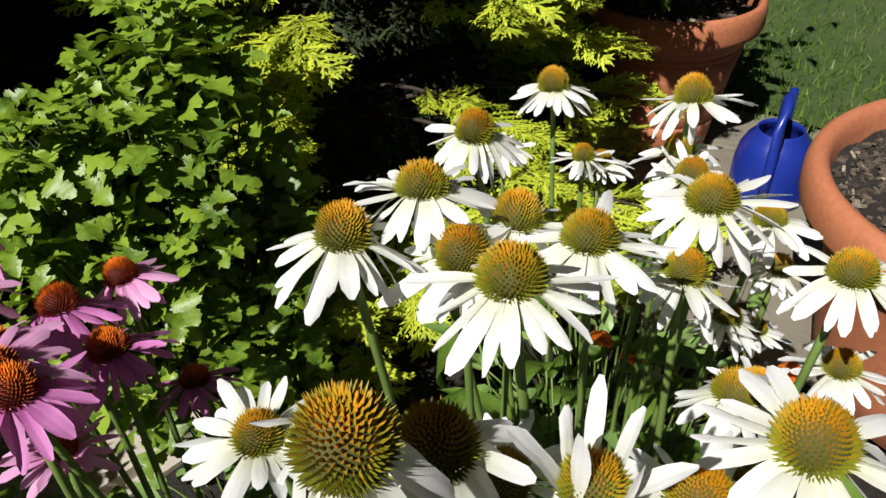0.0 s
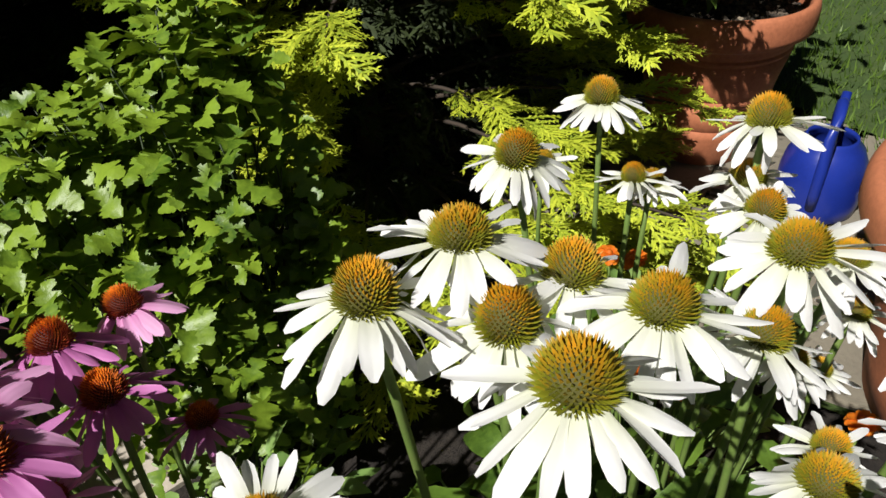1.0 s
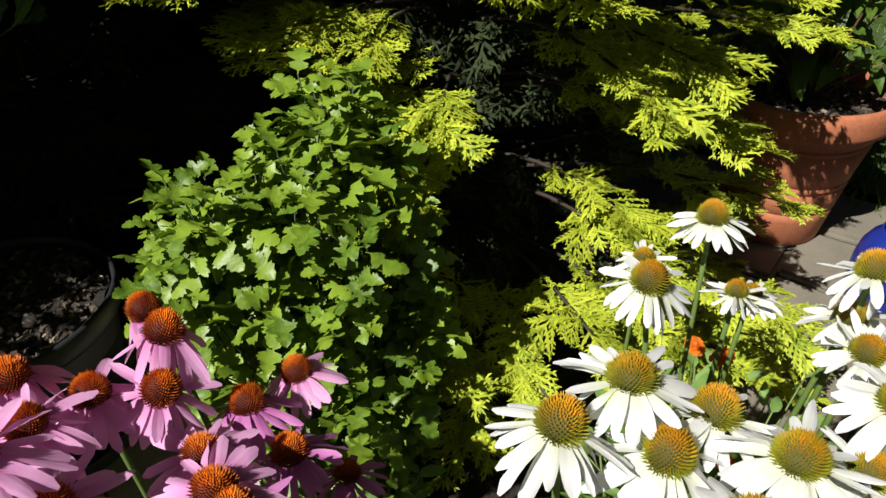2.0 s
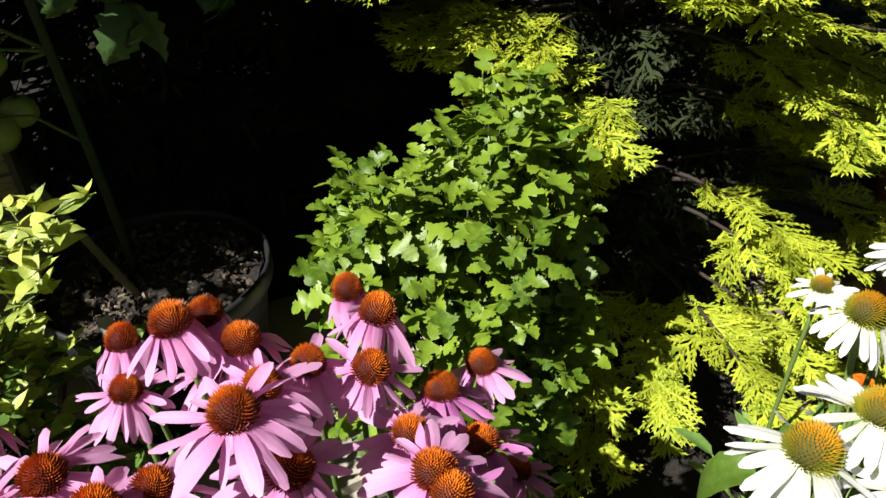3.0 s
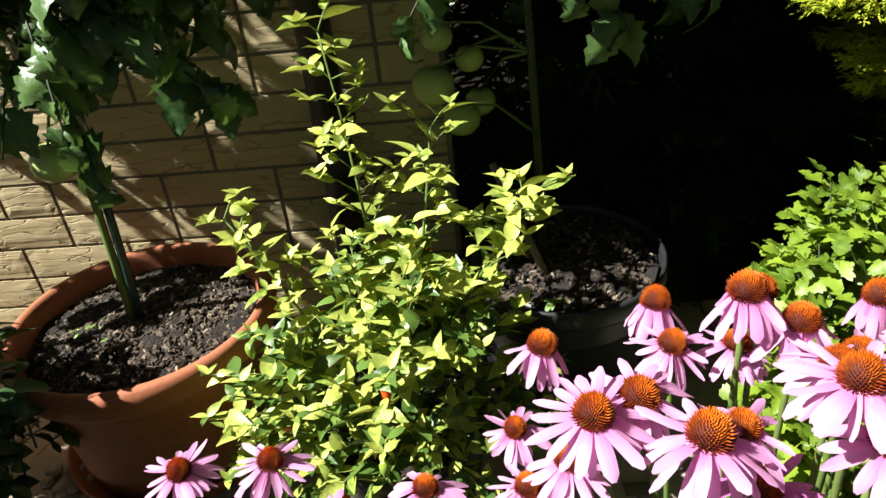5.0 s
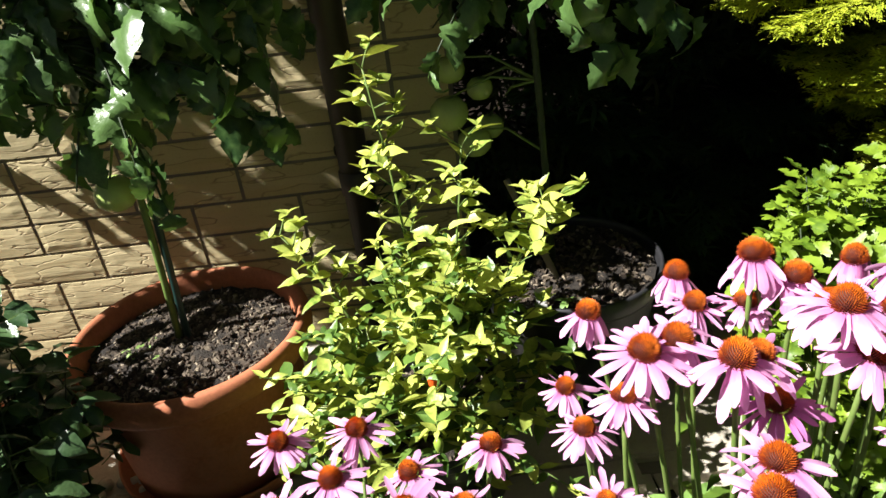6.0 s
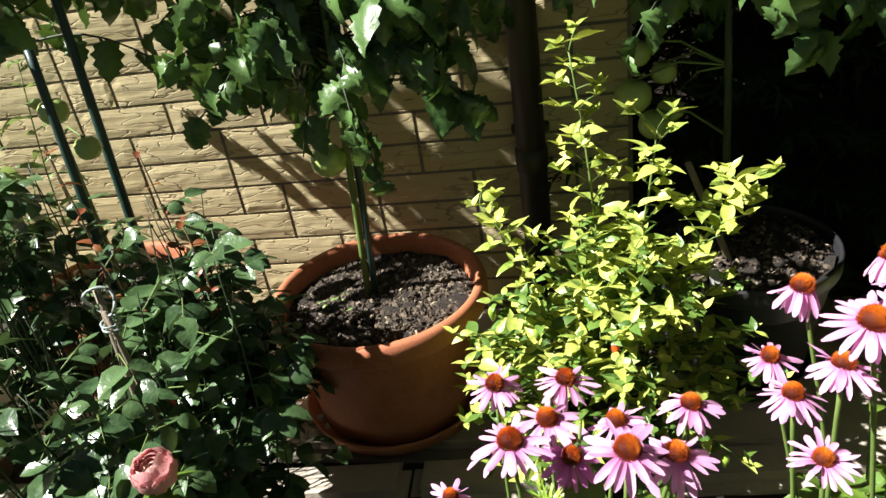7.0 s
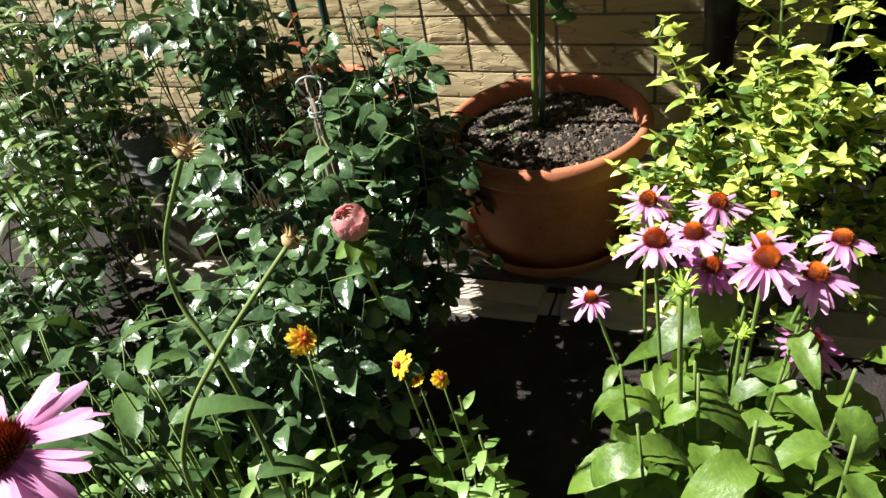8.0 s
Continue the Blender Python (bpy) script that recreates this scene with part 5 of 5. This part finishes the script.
leafy_stems("coneflower_leaves", [(-0.44, 0.580), (-0.50, 0.520), (-0.36, 0.570), (-0.40, 0.490), (-0.30, 0.540), (-0.44, 0.660), (-0.33, 0.640), (-0.27, 0.440), (-0.47, 0.440), (-0.35, 0.400), (-0.20, 0.540)], 0.50, BIG_LEAVES, CONEFLOWER_LEAF, 71, "broad bright green coneflower leaves below the pink blooms", 1.1, 7, 0.08)
leafy_stems("low_plant", [(-0.78, 0.50), (-0.74, 0.46), (-0.83, 0.44), (-0.70, 0.50), (-0.77, 0.38), (-0.70, 0.40), (-0.84, 0.34), (-0.74, 0.56)], 0.27, WEED_LEAVES, WEED_LEAF, 70, "light green leafy plant with paired leaves in the bed", 1.15, 7, 0.5)
leaf_clump("coneflower_leaves", -0.06, 0.658, 0.17, 0.12, 0.08, 0.371, 40, BIG_LEAVES, CONEFLOWER_LEAF, 72, "green coneflower leaves under the pink clump", "leaves", -0.3, 0.4, size=0.8)
leaf_clump("coneflower_leaves", 0.50, 0.478, 0.22, 0.20, 0.06, 0.387, 110, BIG_LEAVES, CONEFLOWER_LEAF, 73, "green coneflower leaves under the white clump", "leaves", -0.3, 0.4, size=0.8, near=(0.2, 0.2, 0.9))
leaf_clump("low_plant", -0.70, 0.366, 0.16, 0.14, 0.02, 0.167, 70, WEED_LEAVES, WEED_LEAF, 74, "low light green leafy plant in the bed", "plant", 0.1, 1.4)
leaf_clump("low_plant", -0.95, 0.232, 0.28, 0.18, 0.02, 0.299, 240, WEED_LEAVES, WEED_LEAF, 75, "low light green weeds in front of the roses", "plant", 0.1, 1.4)
leaf_clump("low_plant", 0.02, 0.885, 0.10, 0.08, 0.02, 0.140, 60, WEED_LEAVES, WEED_LEAF, 76, "small weeds along the stone edging", "plant", 0.1, 1.2)
leaf_clump("low_plant", 0.24, 0.886, 0.18, 0.12, 0.02, 0.180, 45, WEED_LEAVES, WEED_LEAF, 77, "low green weeds before the chrysanthemum", "plant", 0.1, 1.2)
leaf_clump("low_plant", 0.72, 0.630, 0.22, 0.18, 0.02, 0.263, 170, WEED_LEAVES, WEED_LEAF, 78, "low green plants at the edge of the path", "plant", 0.1, 1.2, near=(0.3, 0.3, 0.9))
def lance_plant(x, y, w, d, z0, z1, n, seed, label):
    """Upright leafy stems with narrow hanging leaves all along."""
    rng = random.Random(seed)
    base = Vector((x, y, -0.01))
    ob = empty("lance_leaved_plant", Matrix.Translation(base), label, "plant", "lance-leaved plants")
    targets = [base + Vector((w * rng.uniform(-1, 1), d * rng.uniform(-1, 1), rng.uniform(z0, z1))) for i in range(n)]
    lump, lines = shoots(base, targets, rng, 0.02, 0.0026, 0.6)
    part("branching_stem", Lump().add([tuple(Vector(v) - base) for v in np.concatenate(lump.v)], lump.f).mesh("branching_stem", STEM), ob, kind="stuff", label="upright green stems")
    hang_leaves(ob, open_growth(along(lines, rng, 24, 0.25, 1.0, 0.1, 1.0, 4)), LANCE_LEAVES, "leaf", "narrow pale green leaves", LANCE_LEAF, 130, (-0.4, -0.1, 0.9))


lance_plant(-1.88, 0.838, 0.2, 0.2, 0.476, 0.886, 15, 81, "tall plant with narrow pale green hanging leaves")
lance_plant(-1.7, 1.367, 0.14, 0.12, 0.579, 0.929, 10, 82, "narrow-leaved pale green plant by the wall")
leaf_clump("spent_coneflower_leaves", -0.98, 0.248, 0.24, 0.18, 0.12, 0.559, 95, DARK_LEAVES, DARK_LONG, 79, "long dark green leaves of the spent coneflowers", "leaves", -0.2, 0.6)
leaf_clump("spent_coneflower_leaves", -1.35, 0.208, 0.28, 0.24, 0.10, 0.582, 90, DARK_LEAVES, DARK_LONG, 80, "long dark green leaves in the bed corner", "leaves", -0.2, 0.6)


def seed_head(x, y, z, path, label, petals=14, mat=SEPAL):
    """A spent coneflower: bent stem, dry cone with stiff bracts."""
    base = Vector(path[0])
    ob = empty("spent_coneflower", Matrix.Translation(base), label, "coneflower", "spent coneflowers")
    pts = [Vector(p) - base for p in path] + [Vector((x, y, z)) - base]
    smooth = []
    for i in range(len(pts) - 1):
        p0, p1, p2, p3 = pts[max(0, i - 1)], pts[i], pts[i + 1], pts[min(len(pts) - 1, i + 2)]
        for k in range(5):
            t = k / 5
            smooth.append(0.5 * ((2 * p1) + (p2 - p0) * t + (2 * p0 - 5 * p1 + 4 * p2 - p3) * t * t + (3 * p1 - p0 - 3 * p2 + p3) * t ** 3))
    smooth.append(pts[-1])
    part("stem", Lump().tube(smooth, 0.0036, 0.0028, 7).mesh("stem", STEM), ob)
    d = (smooth[-1] - smooth[-3]).normalized()
    m = Matrix.Translation(smooth[-1]) @ d.to_track_quat("Z", "Y").to_matrix().to_4x4()
    part("receptacle", Lump().lathe([(0, -0.004), (0.007, -0.003), (0.011, 0.002), (0.009, 0.007), (0, 0.009)], 14).mesh("receptacle", mat), ob, m)
    rng = random.Random(int(abs(x) * 1000))
    v, f = blade(0.017, 0.0032, 3, 0.4, 0.3, 0.5, 0, 0.6)
    me = Lump().add(v, f).mesh("bract", mat)
    for k in range(petals * 2):
        part("bract", me, ob, m @ Matrix.Rotation(k * math.tau / petals / 2 + rng.uniform(-0.2, 0.2), 4, "Z") @ Matrix.Translation((0.006, 0, 0.004)) @ Matrix.Rotation(-radians(rng.uniform(38, 82)), 4, "Y"))


def daisy(kind, x, y, z, n, rows, label, foot=None, disc=0.006, size=1.0, tilt=20, mat=CONE_P):
    """A small ray flower on a thin stem."""
    foot = foot or (x + 0.01, y + 0.02)
    base = Vector((foot[0], foot[1], -0.01))
    ob = empty("garden_flower", Matrix.Translation(base), label, "flower", "small garden flowers")
    top = Vector((x, y, z)) - base
    part("stem", Lump().tube(bow((0, 0, 0), top, (0.01, -0.01, 0), 7), 0.0018, 0.0014, 5).mesh("stem", STEM), ob)
    rng = random.Random(int(abs(x * 911 + y * 577) * 100))
    head = Matrix.Translation(top) @ pose(0, 0, 0, tilt, 14 + rng.uniform(-10, 10), rng.uniform(0, 360)) @ Matrix.Scale(size, 4)
    part("disc", Lump().lathe([(0, -0.003), (disc, -0.001), (disc * 0.95, 0.003), (disc * 0.5, 0.005), (0, 0.0055)], 14).mesh("disc", mat), ob, head)
    for r in range(rows):
        for i in range(n):
            m = head @ Matrix.Rotation((i + 0.5 * r) * math.tau / n + rng.uniform(-0.1, 0.1), 4, "Z") @ Matrix.Translation((disc * 0.6, 0, 0.001 * r)) @ Matrix.Rotation(radians(12 - 12 * r + rng.uniform(-9, 9)), 4, "Y") @ Matrix.Scale(1 - 0.16 * r, 4)
            part("petal", rng.choice(PETALS[kind]), ob, m)


seed_head(-0.913, 0.385, 0.784, [(-0.900, 0.290, 0.000), (-0.905, 0.308, 0.373), (-0.935, 0.331, 0.522), (-0.985, 0.354, 0.600), (-0.975, 0.366, 0.679)], "spent coneflower head on a bent stem")
seed_head(-0.828, 0.391, 0.678, [(-0.950, 0.220, 0.000), (-0.958, 0.228, 0.380), (-0.945, 0.254, 0.499), (-0.900, 0.312, 0.584)], "spent coneflower head with dry bracts")
seed_head(-0.450, 0.519, 0.570, [(-0.430, 0.540, 0.000), (-0.440, 0.522, 0.303), (-0.448, 0.515, 0.495)], "budding green coneflower head", 10, GREEN_FRUIT)
seed_head(-0.385, 0.618, 0.420, [(-0.385, 0.620, 0.000), (-0.385, 0.617, 0.245), (-0.385, 0.618, 0.365)], "budding green coneflower head", 10, GREEN_FRUIT)
daisy("gaillardia", -0.880, 0.410, 0.504, 13, 3, "yellow blanket flower with a red centre", (-0.87, 0.35), 0.0035, 1.15, 48, YELLOW)
daisy("yellow", -0.806, 0.486, 0.395, 14, 2, "small yellow ray flower", None, 0.0032, 1.7, 48)
daisy("yellow", -0.782, 0.484, 0.375, 12, 1, "small yellow ray flower half hidden", None, 0.0032, 1.0, 25)
daisy("yellow", -0.745, 0.485, 0.385, 12, 2, "small orange-yellow ray flower", None, 0.0032, 1.15, 40)
daisy("yellow", -0.820, 0.141, 0.308, 12, 2, "small yellow flower among the weeds", None, 0.005, 1.2, 20)
for x, y, z in ((0.620, 0.568, 0.360), (0.650, 0.545, 0.332), (0.667, 0.633, 0.444), (0.655, 0.383, 0.427), (0.700, 0.692, 0.399)):
    daisy("marigold", x, y, z, 9, 3, "small bright orange marigold", None, 0.004, 1.0, 15, ORANGE)
for x, y, z in ((-1.560, 0.556, 0.672), (-1.520, 0.467, 0.580), (-1.620, 0.679, 0.701)):
    daisy("marigold", x, y, z, 8, 3, "small dark red bloom in the shrub", None, 0.004, 1.0, 30, RED)


# ---- watering can and other small things ----
def watering_can(x, y, z0):
    ob = empty("watering_can", pose(x, y, z0, 0, 0, 21), "blue plastic watering can with a tall arched handle", "watering can")
    prof = [(0, 0.002), (0.076, 0.0), (0.082, 0.006), (0.085, 0.03), (0.084, 0.09), (0.078, 0.125), (0.066, 0.15), (0.052, 0.165), (0.050, 0.172), (0.046, 0.172), (0.046, 0.162), (0.06, 0.145), (0.072, 0.12), (0.078, 0.09), (0.078, 0.02), (0.0, 0.015)]
    part("body", Lump().lathe(prof, 48).mesh("body", BLUE_PLASTIC), ob)
    handle = [(0.045, 0, 0.16), (0.043, 0, 0.20), (0.025, 0, 0.232), (-0.008, 0, 0.245), (-0.045, 0, 0.232), (-0.072, 0, 0.195), (-0.086, 0, 0.14), (-0.088, 0, 0.08), (-0.080, 0, 0.04)]
    part("handle", Lump().tube(handle, 0.012, 0.011, 12).mesh("handle", BLUE_PLASTIC), ob, label="thick arched blue handle")
    part("spout", Lump().tube([(0.07, 0, 0.03), (0.11, 0, 0.06), (0.16, 0, 0.13), (0.20, 0, 0.18)], 0.018, 0.010, 12).mesh("spout", BLUE_PLASTIC), ob)
    ring = [(0.012 * math.cos(a) - 0.02, -0.0835, 0.06 + 0.012 * math.sin(a)) for a in np.linspace(0.9, 5.4, 10)]
    part("mark", Lump().tube(ring, 0.0012, 0.0012, 5).mesh("mark", PALE_TAG), ob, label="pale curved mark moulded on the side")


watering_can(1.56, 0.83, 0.0)


def potted_shrub(x, y, z0):
    rng = random.Random(88)
    base = Vector((x, y, z0))
    ob = empty("potted_plant", Matrix.Translation(base), "leafy plant with broad dark leaves in the grooved pot", "plant")
    targets = [base + Vector((rng.gauss(0, 0.11), rng.gauss(0, 0.11), rng.uniform(0.08, 0.62))) for i in range(46)]
    lump, lines = shoots(base, targets, rng, 0.02, 0.003)
    part("branching_stem", Lump().add([tuple(Vector(v) - base) for v in np.concatenate(lump.v)], lump.f).mesh("branching_stem", STEM_RED), ob, kind="stuff", label="reddish brown stems")
    hang_leaves(ob, along(lines, rng, 5, 0.35, 0.75, 0.0), BIG_LEAVES, "leaf", "broad green leaves", CONEFLOWER_LEAF, 130, (0.3, 0.3, 0.9))


potted_shrub(1.605, 1.165, 0.335)


def plant_tag(x, y, z, w, h):
    bm = slab(w, 0.002, h, 2, 0.0006, 0.0)
    ob = new("plant_label", bm_mesh("plant_label", bm, PALE_TAG))
    ob.matrix_world = pose(x, y, z, -25, 0, 10)
    tagged(ob, "small pale plastic plant label stuck in the soil", "plant label")


plant_tag(-0.146, 1.255, 0.298, 0.02, 0.05)


def seedling(x, y, z, seed):
    rng = random.Random(seed)
    ob = empty("seedling", Matrix.Translation((x, y, z)), "tiny pale green seedling in potting soil", "seedling", "seedlings")
    for i in range(6):
        a = i * 1.1 + rng.random()
        part("leaf", WEED_LEAVES[i % 2][0], ob, aim((0, 0, 0.008), (math.cos(a), math.sin(a), 0.3), 0, rng.uniform(0.35, 0.6)))


seedling(-0.1, 1.26, 0.310, 1)
seedling(-0.945, 1.285, 0.288, 2)
seedling(-0.915, 1.315, 0.29, 3)
seedling(-0.885, 1.255, 0.29, 4)


def pebble(x, y, z, r, seed):
    bm = bmesh.new()
    bmesh.ops.create_icosphere(bm, subdivisions=2, radius=r)
    for v in bm.verts:
        v.co *= 1 + 0.3 * noise.noise(v.co * (0.8 / r) + Vector((seed, 0, 0)))
        v.co.z *= 0.6
    ob = new("pebble", bm_mesh("pebble", bm, STONE, True))
    ob.matrix_world = Matrix.Translation((x, y, z))
    tagged(ob, "small grey-brown pebble beside the saucer", "pebble", "pebbles")


for i in range(12):
    pebble(-1.06 + 0.03 * (i % 4) + random.uniform(-0.012, 0.012), 1.13 + 0.04 * (i // 4) + random.uniform(-0.012, 0.012), 0.03, random.uniform(0.010, 0.018), i)


def wire_tie(x, y, z):
    ring = [(0.022 * math.cos(a), 0.006 * math.sin(2 * a), 0.022 * math.sin(a)) for a in np.linspace(0, math.tau, 20)]
    lump = Lump().tube(ring, 0.0022, 0.0022, 6)
    lump.tube([(0.012 * math.cos(a), 0.012 * math.sin(a), -0.03 - 0.0012 * a) for a in np.linspace(0, 16, 60)], 0.0016, 0.0016, 5)
    ob = new("plant_tie", lump.mesh("plant_tie", WIRE))
    ob.matrix_world = Matrix.Translation((x, y, z))
    tagged(ob, "pale wire plant tie looped on the stick", "plant tie")


wire_tie(-1.052, 0.790, 0.646)
stake("garden_stick", (-1.030, 0.780, 0.000), (-1.050, 0.788, 0.631), 0.0045, WOOD_STICK, "thin wooden stick tied beside another")
